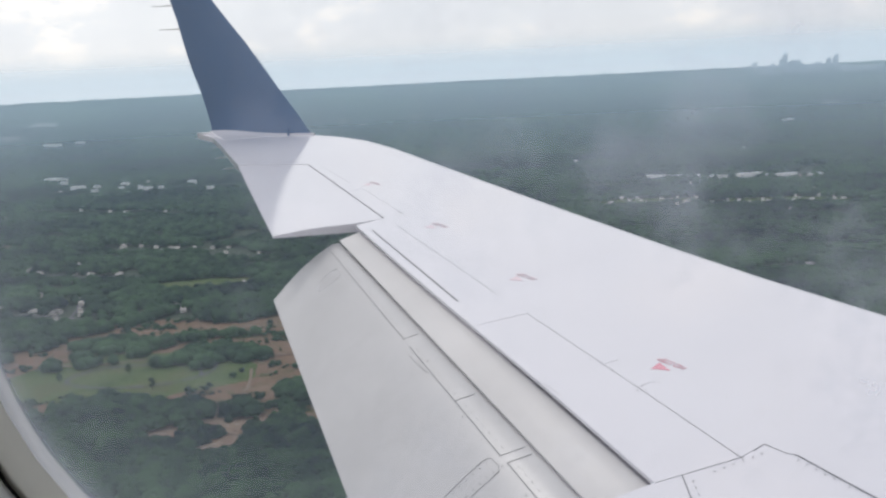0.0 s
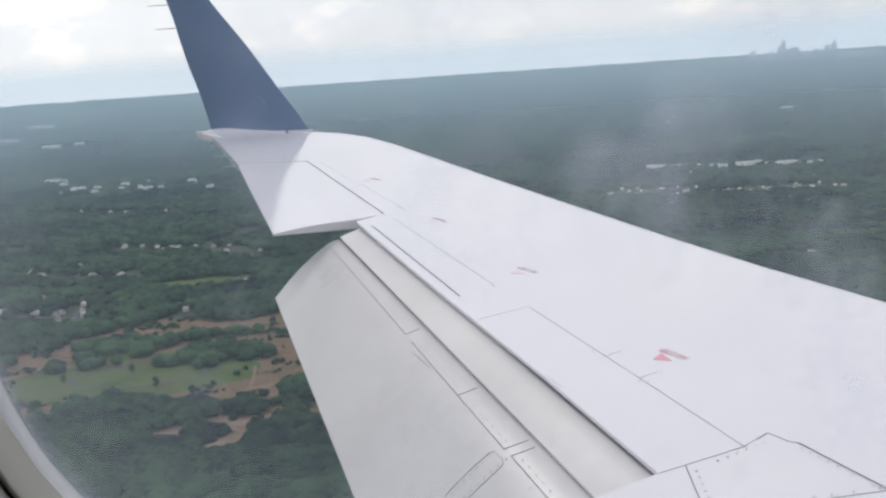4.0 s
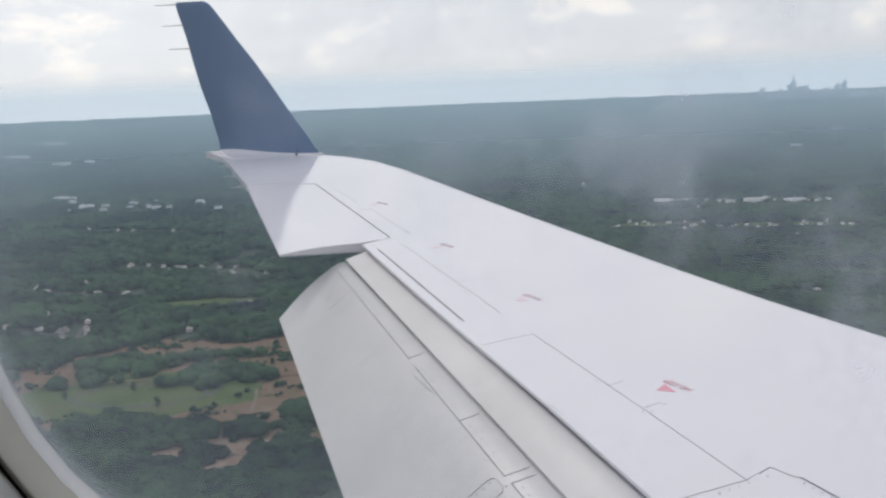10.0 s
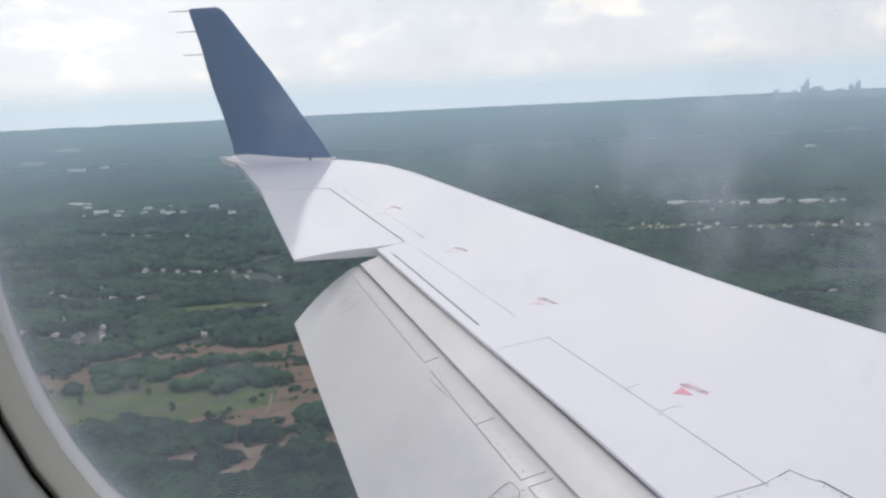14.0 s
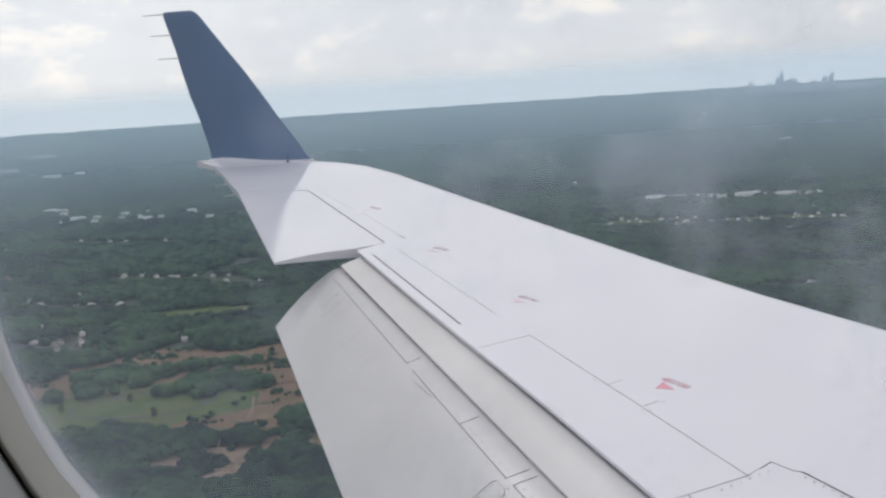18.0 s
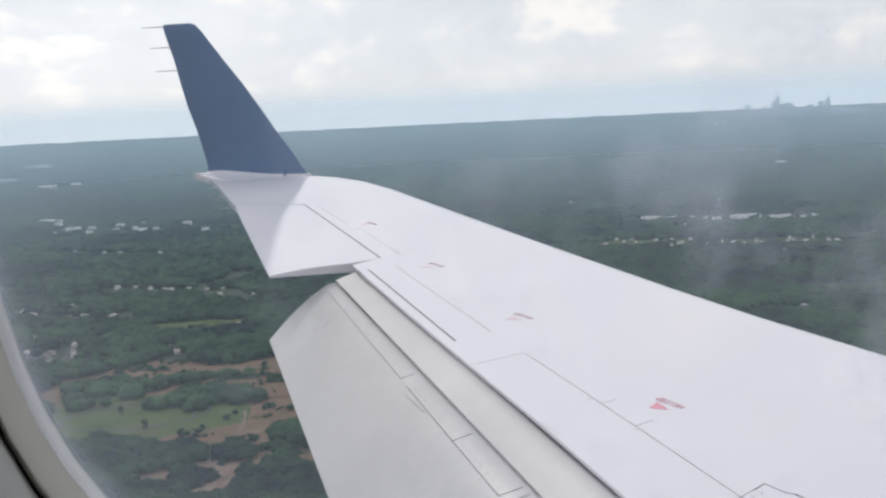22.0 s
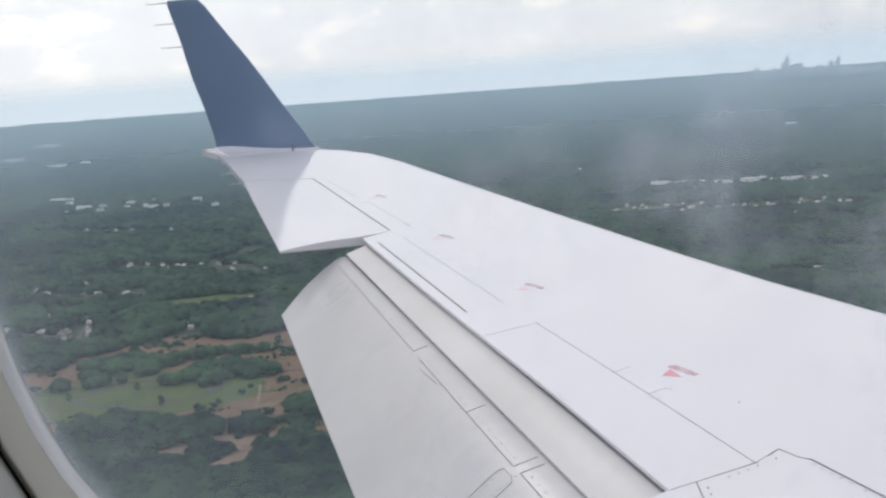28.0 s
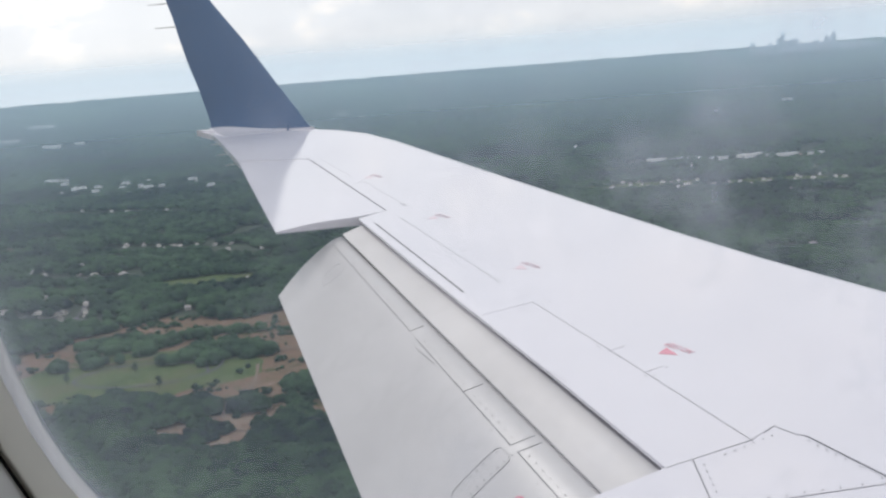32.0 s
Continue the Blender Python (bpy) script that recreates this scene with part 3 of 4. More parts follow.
def spots(rng, r0, r1, cell, size, tall, wedge=(-0.62, 0.36), gaps=-0.42):
    out = []
    n = int(r1 / cell) + 1
    for i in range(-n, n + 1):
        for j in range(0 if wedge else -n, n + 1):
            x, y = (i + rng.uniform(-0.7, 0.7)) * cell, (j + rng.uniform(-0.7, 0.7)) * cell
            r = math.hypot(x, y)
            if not r0 <= r < r1:
                continue
            a = math.atan2(x, y)
            if (wedge and not wedge[0] < a < wedge[1]) or (not wedge and -0.62 < a < 0.36):
                continue
            if r < 800 and a > -0.20 and wedge:
                continue
            if noise.noise((x / 90, y / 90, 2)) < gaps or (wedge and open_ground(x, y)):
                continue
            k = rng.uniform(0.5, 1.45) * (1 + 0.45 * noise.noise((x / 60, y / 60, 6)))
            out.append((x, y, ground_z(x, y), size * (0.45 + 0.65 * k), tall * (0.72 + 0.28 * k) * rng.uniform(0.88, 1.12)))
    return out


rng = np.random.default_rng(4)
SHAPES = crown_shapes(9, 2, 1.0, 0.38, 3.4)
LOW = crown_shapes(9, 1, 5.0, 0.55, 2.6)
FINE = crown_shapes(12, 3, 9.0, 0.42, 3.6)
DENSE = "dense dark green summer woodland of broadleaf crowns"
tagged(forest("nearest_woods", spots(rng, 500, 860, 7.6, 6.4, 12.5), FINE, M_LEAF, rng), DENSE, "forest", kind="stuff")
tagged(forest("near_woods", spots(rng, 860, 1500, 7.8, 6.4, 12), SHAPES, M_LEAF, rng), DENSE, "forest", kind="stuff")
tagged(forest("middle_woods", spots(rng, 1500, 2450, 11.0, 8.6, 12), LOW, M_LEAF_FAR, rng), "dense green woodland canopy fading into haze", "forest", kind="stuff")


def make_canopy(r0, r1, a0, a1, cols):
    """The far woods as one rolling canopy, lumpy with crowns."""
    bm = bmesh.new()
    rows, r = [], r0
    while r < r1:
        row = []
        for i in range(cols + 1):
            a = a0 + (a1 - a0) * i / cols
            rr = r + 5 * noise.noise((r / 9, i * 0.9, 2))
            x, y = rr * math.sin(a), rr * math.cos(a)
            z = 9 + (1 - 0.6 * (r - r0) / (r1 - r0)) * (6.5 * noise.noise((x / 26, y / 34, 7)) + 6 * noise.noise((x / 80, y / 110, 4)))
            if open_ground(x, y):
                z = 0.3
            row.append(bm.verts.new((x, y, ground_z(x, y) + z)))
        rows.append(row)
        r += 11 + 5 * (r - r0) / 1000
    for p, q in zip(rows, rows[1:]):
        for i in range(cols):
            bm.faces.new((p[i], q[i], q[i + 1], p[i + 1]))
    return new("far_woods", mesh_of("far_woods", bm, M_CANOPY, True))


tagged(make_canopy(2420, 4890, -0.66, 0.42, 420), "woodland canopy paling into blue haze towards the horizon", "forest", kind="stuff")
tagged(forest("outer_woods", spots(rng, 250, 2400, 56, 32, 18, wedge=None), LOW, M_LEAF, rng), "woodland spreading on all sides below", "forest", kind="stuff")

scrub = []
for i in range(11000):
    cx, cy, rx, ry, turn, mat, *_ = CLEARINGS[i % 3]
    a, k = rng.uniform(0, 6.283), math.sqrt(rng.uniform(0, 1)) * 1.05
    b = radians(turn)
    u, v = rx * k * math.cos(a), ry * k * math.sin(a)
    x, y = cx + u * math.cos(b) - v * math.sin(b), cy + u * math.sin(b) + v * math.cos(b)
    if noise.noise((x / 30, y / 24, 15)) + 0.4 * noise.noise((x / 9, y / 9, 16)) > 0.12 and min(to_track(x, y, pts) for pts, *_ in TRACKS[:4]) > 4 and math.hypot((x + 372) / 100, (y - 903) / 66) > 1:
        r = rng.uniform(0.7, 3.4)
        scrub.append((x, y, 1.0, r, r * rng.uniform(1.0, 2.4)))
tagged(forest("scrub", scrub, SHAPES, M_LEAF, rng), "low green scrub regrowing on bare earth", "scrub", kind="stuff")

# ---- distance haze, put into one thin scattering sheet over the woods, turning up before the horizon ----
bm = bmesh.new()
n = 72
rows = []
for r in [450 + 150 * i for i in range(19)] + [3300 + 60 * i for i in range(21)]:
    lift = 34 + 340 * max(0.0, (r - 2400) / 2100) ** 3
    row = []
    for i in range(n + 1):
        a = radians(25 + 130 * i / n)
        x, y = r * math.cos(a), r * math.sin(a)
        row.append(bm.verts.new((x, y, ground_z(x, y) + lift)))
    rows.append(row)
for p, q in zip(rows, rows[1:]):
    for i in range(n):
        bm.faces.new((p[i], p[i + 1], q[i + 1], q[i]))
tagged(new("haze_sheet", mesh_of("haze_sheet", bm, M_HAZE, True)), "thin pale blue sheet standing in for distance haze over the woods", "haze", kind="stuff")


# ---- buildings ----
def house_mesh(w, d, h, roof_h, hip):
    walls = bmesh.new()
    box(walls, 0, 0, h / 2, w, d, h)
    roof = bmesh.new()
    o = 0.5
    x, y = w / 2 + o, d / 2 + o
    base = [(-x, -y), (x, -y), (x, y), (-x, y)]
    lo = [roof.verts.new((*p, h - 0.1)) for p in base]
    hi = [roof.verts.new((*p, h + 0.12)) for p in base]
    k = x - hip
    r0, r1 = roof.verts.new((-k, 0, h + roof_h)), roof.verts.new((k, 0, h + roof_h))
    roof.faces.new(lo[::-1])
    for i in range(4):
        roof.faces.new((lo[i], lo[(i + 1) % 4], hi[(i + 1) % 4], hi[i]))
    roof.faces.new((hi[0], hi[1], r1, r0))
    roof.faces.new((hi[2], hi[3], r0, r1))
    roof.faces.new((hi[1], hi[2], r1))
    roof.faces.new((hi[3], hi[0], r0))
    return walls, roof


def make_house(w, d, h, roof_h, hip, label):
    ob = empty("house")
    walls, roof = house_mesh(w, d, h, roof_h, hip)
    part("wall", walls, M_WALL, ob)
    top = part("roof", roof, M_ROOF, ob)
    bm = bmesh.new()
    box(bm, w * 0.22, 0.6, h + roof_h * 0.8, 0.8, 0.8, 2.0)
    part("chimney", bm, M_WALL, top)
    for sx in (-0.3, 0.0, 0.3):
        for sy in (-1, 1):
            bm = bmesh.new()
            box(bm, sx * w, sy * (d / 2 + 0.02), h * 0.55, 1.3, 0.06, 1.4)
            part("window" if sx or sy > 0 else "door", bm, M_GLASS, ob)
    return tagged(ob, label, "house", "houses among the trees")


KINDS = [make_house(12.5, 8.5, 5.2, 3.0, 0.0, "pale two-storey house with a gabled grey shingle roof"),
         make_house(15, 9, 3.5, 2.6, 3.0, "low light-coloured house with a hipped roof among trees"),
         make_house(10, 8, 5.6, 3.2, 0.5, "small white house with a steep brown shingle roof")]
hr = random.Random(11)
first = set()
for p, q, n in STREETS:
    p, q = Vector(p), Vector(q)
    along = (q - p).normalized()
    side = Vector((-along.y, along.x))
    for i in range(n):
        c = p.lerp(q, (i + 0.5) / n) + side * (14 if i % 2 else -14) * hr.uniform(0.8, 2.3) + along * hr.uniform(-9, 9)
        k = hr.randrange(3)
        m = Matrix.Translation((c.x, c.y, ground_z(c.x, c.y) + 1.0)) @ Matrix.Rotation(math.atan2(along.y, along.x) + hr.choice((0, math.pi / 2)) + hr.uniform(-0.15, 0.15), 4, "Z")
        m = m @ Matrix.Scale(0.85, 4)
        if c.y > 1500:
            m = m @ Matrix.Scale(0.80, 4)
        if k not in first:
            first.add(k)
            KINDS[k].matrix_basis = m
        else:
            copy_thing(KINDS[k], m)
for hx, hy in HOMES:
    copy_thing(KINDS[hr.randrange(3)], Matrix.Translation((hx, hy, ground_z(hx, hy) + 0.6)) @ Matrix.Rotation(hr.uniform(0, 3.14), 4, "Z") @ Matrix.Scale(0.62 if hy > 1800 else 0.75, 4))


def make_warehouse(x, y, w, d, h, turn):
    ob = empty("warehouse", Matrix.Translation((x, y, ground_z(x, y) + 1.5)) @ Matrix.Rotation(turn, 4, "Z"))
    bm = bmesh.new()
    box(bm, 0, 0, h / 2 - 8, w, d, h + 16)
    part("wall", bm, M_WHITE, ob)
    bm = bmesh.new()
    box(bm, 0, 0, h + 0.4, w + 1.5, d + 1.5, 0.8)
    roof = part("roof", bm, M_WHITE, ob)
    for i in range(3):
        bm = bmesh.new()
        box(bm, w * (i - 1) * 0.28, d * 0.15 * (-1) ** i, h + 1.8, 5, 4, 2.2)
        part("roof_unit", bm, M_TOWER, roof)
    for i in range(4):
        bm = bmesh.new()
        box(bm, w * (i - 1.5) * 0.22, -d / 2 - 0.1, h * 0.45, 5, 0.2, h * 0.5)
        part("door", bm, M_TOWER, ob)
    return tagged(ob, "long white flat-roofed warehouse far off in haze", "warehouse", "warehouses on the horizon")


wr = random.Random(5)
for x, y, w, d in WAREHOUSES:
    make_warehouse(x, y, w * (0.95 if y < 2260 else 0.62), d * (0.36 if y > 3000 else 0.55), wr.uniform(5, 9), wr.uniform(-0.3, 0.3))


def make_tower(x, y, w, d, h, crown, label):
    ob = empty("tower", Matrix.Translation((x, y, ground_z(x, y) - 10)) @ Matrix.Rotation(0.3, 4, "Z"))
    bm = bmesh.new()
    box(bm, 0, 0, h / 2, w, d, h)
    part("body", bm, M_TOWER, ob)
    n = max(3, int(h / 9))
    for i in range(n):
        bm = bmesh.new()
        box(bm, 0, 0, (i + 0.6) * h / n, w + 0.5, d + 0.5, h / n * 0.38)
        part("window_band", bm, M_PALEGLASS, ob)
    if crown:
        bm = bmesh.new()
        bmesh.ops.create_cone(bm, cap_ends=True, segments=4, radius1=w * 0.62, radius2=w * 0.1, depth=crown, matrix=Matrix.Translation((0, 0, h + crown / 2)) @ Matrix.Rotation(math.pi / 4, 4, "Z"))
        part("crown", bm, M_TOWER, ob)
    return tagged(ob, label, "skyscraper", "city skyline")


# the skyline: offset along the horizon, width, height, crown
for off, w, h, crown in ((-150, 15, 52, 0), (-118, 20, 26, 0), (-96, 18, 36, 0), (-82, 13, 44, 4), (-48, 15, 60, 5), (-34, 13, 76, 14), (-30, 20, 50, 0), (-8, 16, 52, 0), (8, 24, 56, 0), (26, 13, 40, 3),
                         (48, 26, 28, 0), (70, 22, 38, 0), (88, 17, 44, 0), (104, 14, 34, 4), (128, 14, 54, 6), (150, 12, 58, 0), (155, 12, 66, 9), (186, 34, 27, 0), (222, 28, 24, 0), (262, 22, 22, 0), (300, 30, 20, 0)):
    make_tower(1090 + off, 4420 - off * 0.26, w * 1.05, w, h + 16, crown * 1.2, "tall hazy blue-grey office tower with banded windows")

# ---- single trees round the clearings ----
def make_tree(k, seed):
    rr = random.Random(seed)
    ob = empty("tree")
    bm = rod((0, 0, -1), (0.2, 0.1, 7.5), 0.42, 0.20, 8)
    for i in range(5):
        a = i * 1.26 + rr.uniform(-0.3, 0.3)
        limb = rod((0.1, 0.1, 4.2 + 0.5 * i), (2.8 * math.cos(a), 2.8 * math.sin(a), 7.0 + 0.7 * i), 0.16, 0.05, 6)
        tmp = bpy.data.meshes.new("limb")
        limb.to_mesh(tmp)
        limb.free()
        bm.from_mesh(tmp)
        bpy.data.meshes.remove(tmp)
    part("trunk", bm, M_BARK, ob, smooth=True)
    bm = bmesh.new()
    for i in range(26):
        a, u = rr.uniform(0, 6.28), rr.uniform(0, 1)
        rad = 3.9 * math.sqrt(rr.uniform(0.05, 1)) * math.sin(math.pi * (0.25 + 0.65 * u))
        c = Vector((rad * math.cos(a), rad * math.sin(a), 5.2 + 8.0 * u))
        got = bmesh.ops.create_icosphere(bm, subdivisions=2, radius=1, matrix=Matrix.Translation(c) @ Matrix.Diagonal((*[rr.uniform(1.0, 1.7) for _ in range(2)], rr.uniform(0.8, 1.2), 1)))
        for v in got["verts"]:
            d = v.co - c
            v.co = c + d * (1 + 0.55 * noise.noise(v.co * 1.1 + Vector((seed, 0, 0))))
    part("crown", bm, M_LEAF_NEAR, ob, smooth=True)
    return tagged(ob, "broad green deciduous tree beside a clearing", "tree", "trees round the clearings")


TREES = [make_tree(1.0, s) for s in (3, 8, 21)]
tr = random.Random(9)
put = 0
while put < 60:
    cx, cy, rx, ry, turn, *_ = CLEARINGS[tr.choice((0, 0, 0, 1, 1, 2, 4))]
    a, b = tr.uniform(0, 6.28), radians(turn)
    k = tr.choice((0.35, 0.6, 0.8, 1.0, 1.05))
    u, v = rx * k * math.cos(a), ry * k * math.sin(a)
    x, y = cx + u * math.cos(b) - v * math.sin(b), cy + u * math.sin(b) + v * math.cos(b)
    if any(to_track(x, y, pts) < w / 2 + 3 for pts, w, _ in TRACKS):
        continue
    s = tr.uniform(0.45, 1.0)
    m = Matrix.Translation((x, y, 0.9)) @ Matrix.Rotation(tr.uniform(0, 6.28), 4, "Z") @ Matrix.Diagonal((s, s, s * tr.uniform(0.85, 1.1), 1))
    if put < 3:
        TREES[put].matrix_basis = m
    else:
        copy_thing(TREES[put % 3], m)
    put += 1

# ---- the wing ----
# local axes: x to the nose, y outboard along the dihedral, z off the upper skin; the origin lies below the eye
DIHEDRAL, DROP = 5.0, 1.31
WING = Matrix.Translation((0, 0, ALT)) @ Matrix.Rotation(radians(DIHEDRAL), 4, "X") @ Matrix.Translation((0, 0, -DROP))
wing = tagged(empty("aircraft_wing", WING), "white painted jet wing with lowered flaps and blue winglet", "aircraft wing")

LE = [(3.915, -1.1), (1.31, 3.86), (0.97, 4.42), (0.69, 4.93), (0.18, 5.91), (-0.31, 6.87), (-0.82, 7.89), (-1.10, 8.45), (-1.42, 8.98), (-1.70, 9.28), (-1.93, 9.45)]
TE = [(-3.16, 9.88), (-2.96, 9.62), (-2.77, 9.19), (-2.36, 8.10)]
HINGE_OUT, HINGE_IN = (-1.69, 7.86), (-0.84, 5.86)   # aileron hinge line
AIL_TE_OUT, AIL_TE_IN = (-2.265, 7.95), (-1.43, 5.57)
SHROUD_OUT, SHROUD_IN = (-0.98, 5.70), (0.309, 2.548)   # trailing edge of the spoiler panels over the flap


SHROUD_MID = [(-0.565, 4.672), (-0.326, 4.094), (0.03, 3.244)]


def under(x, y):
    """Depth of the lower skin: thin at the tip, thick at the root."""
    return -0.10 - 0.05 * max(0.0, 9.5 - y)


def shroud_under(x, y):
    thin = (x, y) in (SHROUD_OUT, *SHROUD_MID, SHROUD_IN)
    return -0.012 if thin else -0.06 if (x, y) == HINGE_IN else under(x, y)


main = [(1.31, 3.86), *LE[2:5], (0.18, 5.91), HINGE_IN, SHROUD_OUT, *SHROUD_MID, SHROUD_IN, (0.56, 2.69), (0.64, 2.77), (0.70, 2.70), (1.25, 1.6), (1.9, 0.9), (1.9, -1.1), (3.915, -1.1)]
part("upper_skin", prism(main, 0.0, shroud_under, 0.0), M_PAINT, wing, "white upper wing skin with faint grey stains")
outer = [*LE[4:], TE[0], TE[1], TE[2], AIL_TE_OUT, HINGE_OUT, HINGE_IN]
part("outer_panel", prism(outer, 0.0, lambda x, y: -0.06 if (x, y) in (HINGE_IN, HINGE_OUT) else -0.05 - 0.06 * max(0, 9.5 - y) * (x > -0.9)), M_PAINT, wing, "white outer wing panel")


def aileron_mesh():
    """The aileron: a slightly crowned skin with a closed underside."""
    bm = bmesh.new()
    top, low = [], []
    for i in range(15):
        v = i / 14
        a = Vector((-0.8420, 5.8575)).lerp(Vector((-1.6905, 7.8585)), v)
        b = Vector(AIL_TE_IN).lerp(Vector((-2.2645, 7.9485)), v)
        row, under_row = [], []
        for j in range(15):
            p = a.lerp(b, j / 14)
            q = (p - b).length
            crown = 0.19 * (q - 0.28) ** 2 if q < 0.45 else 0.0055 * (1 - (q - 0.45) / ((a - b).length - 0.45))
            z = -0.002 - crown * max(0.0, min(1.0, (7.9 - p.y) / 0.7))
            row.append(bm.verts.new((p.x, p.y, z)))
            under_row.append(bm.verts.new((p.x, p.y, -0.027 - 0.045 * (1 - j / 14))))
        top.append(row)
        low.append(under_row)
    for grid in (top, low):
        for p, q in zip(grid, grid[1:]):
            for j in range(14):
                bm.faces.new((p[j], p[j + 1], q[j + 1], q[j]))
    for i in range(14):
        for j in (0, 14):
            bm.faces.new((top[i][j], top[i + 1][j], low[i + 1][j], low[i][j]))
    for j in range(14):
        for i in (0, 14):
            bm.faces.new((top[i][j], top[i][j + 1], low[i][j + 1], low[i][j]))
    return bm


part("aileron", aileron_mesh(), M_PAINT, wing, "white aileron at the outer trailing edge", smooth="angle")

# rounded nose along the leading edge
rings = []
for i, (x, y) in enumerate(LE):
    d = 0.5 * (-under(x, y))
    fwd = Vector((0.885, 0.465, 0))
    rings.append([Vector((x, y, 0)) + fwd * (0.09 * math.sin(a)) * (1 - 0.05 * i) + Vector((0, 0, -d + d * math.cos(a))) for a in [math.pi * k / 10 for k in range(11)]])
part("leading_edge", loft(rings, closed=False), M_METAL, wing, "smooth bare metal leading edge", smooth=True)

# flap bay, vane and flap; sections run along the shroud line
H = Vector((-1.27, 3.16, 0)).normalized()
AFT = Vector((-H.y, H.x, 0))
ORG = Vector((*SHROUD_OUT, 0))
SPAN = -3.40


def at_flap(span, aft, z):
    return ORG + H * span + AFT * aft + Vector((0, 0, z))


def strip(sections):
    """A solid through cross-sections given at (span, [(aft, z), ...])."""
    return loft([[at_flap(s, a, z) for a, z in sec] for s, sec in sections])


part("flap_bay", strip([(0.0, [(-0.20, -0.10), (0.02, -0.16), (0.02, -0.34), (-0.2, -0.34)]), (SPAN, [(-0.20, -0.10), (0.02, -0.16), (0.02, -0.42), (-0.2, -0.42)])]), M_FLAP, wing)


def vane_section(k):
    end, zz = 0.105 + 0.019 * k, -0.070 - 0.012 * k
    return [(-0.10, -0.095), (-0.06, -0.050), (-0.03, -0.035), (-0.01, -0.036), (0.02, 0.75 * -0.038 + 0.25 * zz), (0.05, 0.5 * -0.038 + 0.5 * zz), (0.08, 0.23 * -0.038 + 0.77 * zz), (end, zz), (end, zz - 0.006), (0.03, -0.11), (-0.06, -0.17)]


part("flap_vane", strip([(-0.02 + (SPAN + 0.02) * k, vane_section(k)) for k in (0, 0.25, 0.5, 0.75, 1)]), M_VANE, wing, "flap vane in the slot, its shade put into pale grey paint", smooth="angle")


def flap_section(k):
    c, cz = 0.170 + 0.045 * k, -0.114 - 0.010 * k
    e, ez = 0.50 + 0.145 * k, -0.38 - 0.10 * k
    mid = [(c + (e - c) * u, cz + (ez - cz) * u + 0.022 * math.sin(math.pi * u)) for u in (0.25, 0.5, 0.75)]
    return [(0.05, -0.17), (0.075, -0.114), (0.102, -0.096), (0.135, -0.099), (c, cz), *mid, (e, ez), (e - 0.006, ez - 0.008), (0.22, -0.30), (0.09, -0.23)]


flap = part("flap", strip([(0.03 + (SPAN - 0.03) * k, flap_section(k)) for k in (0, 0.2, 0.4, 0.6, 0.8, 1)]), M_FLAP, wing, "flap lowered for landing, its shade put into pale grey paint", smooth="angle")



def flap_point(span, u, lift=0.002):
    """A place on the flap: u runs from the nose joint (0) to the trailing edge (1), below 0 over the nose."""
    k = (0.03 - span) / (0.03 - SPAN)
    c, cz = 0.170 + 0.045 * k, -0.114 - 0.010 * k
    e, ez = 0.50 + 0.145 * k, -0.38 - 0.10 * k
    if u < 0:
        return at_flap(span, c + (0.135 - c) * -u, cz + (-0.099 - cz) * -u + lift)
    for u0, u1 in ((0, 0.25), (0.25, 0.5), (0.5, 0.75), (0.75, 1.0)):
        if u <= u1:
            f = lambda w: Vector((0, c + (e - c) * w, cz + (ez - cz) * w + 0.022 * math.sin(math.pi * w)))
            p = f(u0).lerp(f(u1), (u - u0) / (u1 - u0))
            return at_flap(span, p.y, p.z + lift)


def flap_seam(pts, w, mat, name="seam"):
    bm = bmesh.new()
    up = (AFT * 0.62 + Vector((0, 0, 0.78))).normalized()
    for p, q in zip(pts, pts[1:]):
        p, q = flap_point(*p), flap_point(*q)
        side = (q - p).cross(up).normalized() * w / 2
        hi = [bm.verts.new(v) for v in (p + side, p - side, q - side, q + side)]
        lo = [bm.verts.new(v.co - up * 0.005) for v in hi]
        bm.faces.new(hi)
        for i in range(4):
            bm.faces.new((lo[i], lo[(i + 1) % 4], hi[(i + 1) % 4], hi[i]))
    return part(name, bm, mat, flap)


flap_seam([(-0.08, 0.0), (-1.67, 0.0)], 0.0026, M_DULL)
flap_seam([(-1.765, 0.005), (-2.85, 0.005)], 0.0028, M_SEAM)
flap_seam([(-2.905, 0.0), (-3.26, 0.0)], 0.0028, M_SEAM)
for sp in (-1.67, -2.38, -2.85, -2.905):
    flap_seam([(sp, 0.0), (sp - 0.01, -0.5), (sp - 0.02, -1.0)], 0.0014, M_DULL)
flap_seam([(-1.84, 0.06), (-2.06, 0.03)], 0.0024, M_DULL)
hatch = [(-2.822, 0.060), (-2.885, 0.052), (-2.910, 0.075), *[(-2.912, u) for u in (0.15, 0.20, 0.25, 0.30, 0.35, 0.40)], (-2.914, 0.455), (-2.896, 0.505), (-2.842, 0.512),
         (-2.806, 0.460), *[(-2.804, u) for u in (0.40, 0.35, 0.30, 0.25, 0.20, 0.15)], (-2.806, 0.090), (-2.822, 0.060)]
flap_seam(hatch, 0.0013, M_DULL, "hatch_outline")
small = [(-0.40, 0.06), (-0.50, 0.08), (-0.52, 0.20), (-0.50, 0.40), (-0.46, 0.45), (-0.37, 0.37), (-0.36, 0.15), (-0.40, 0.06)]
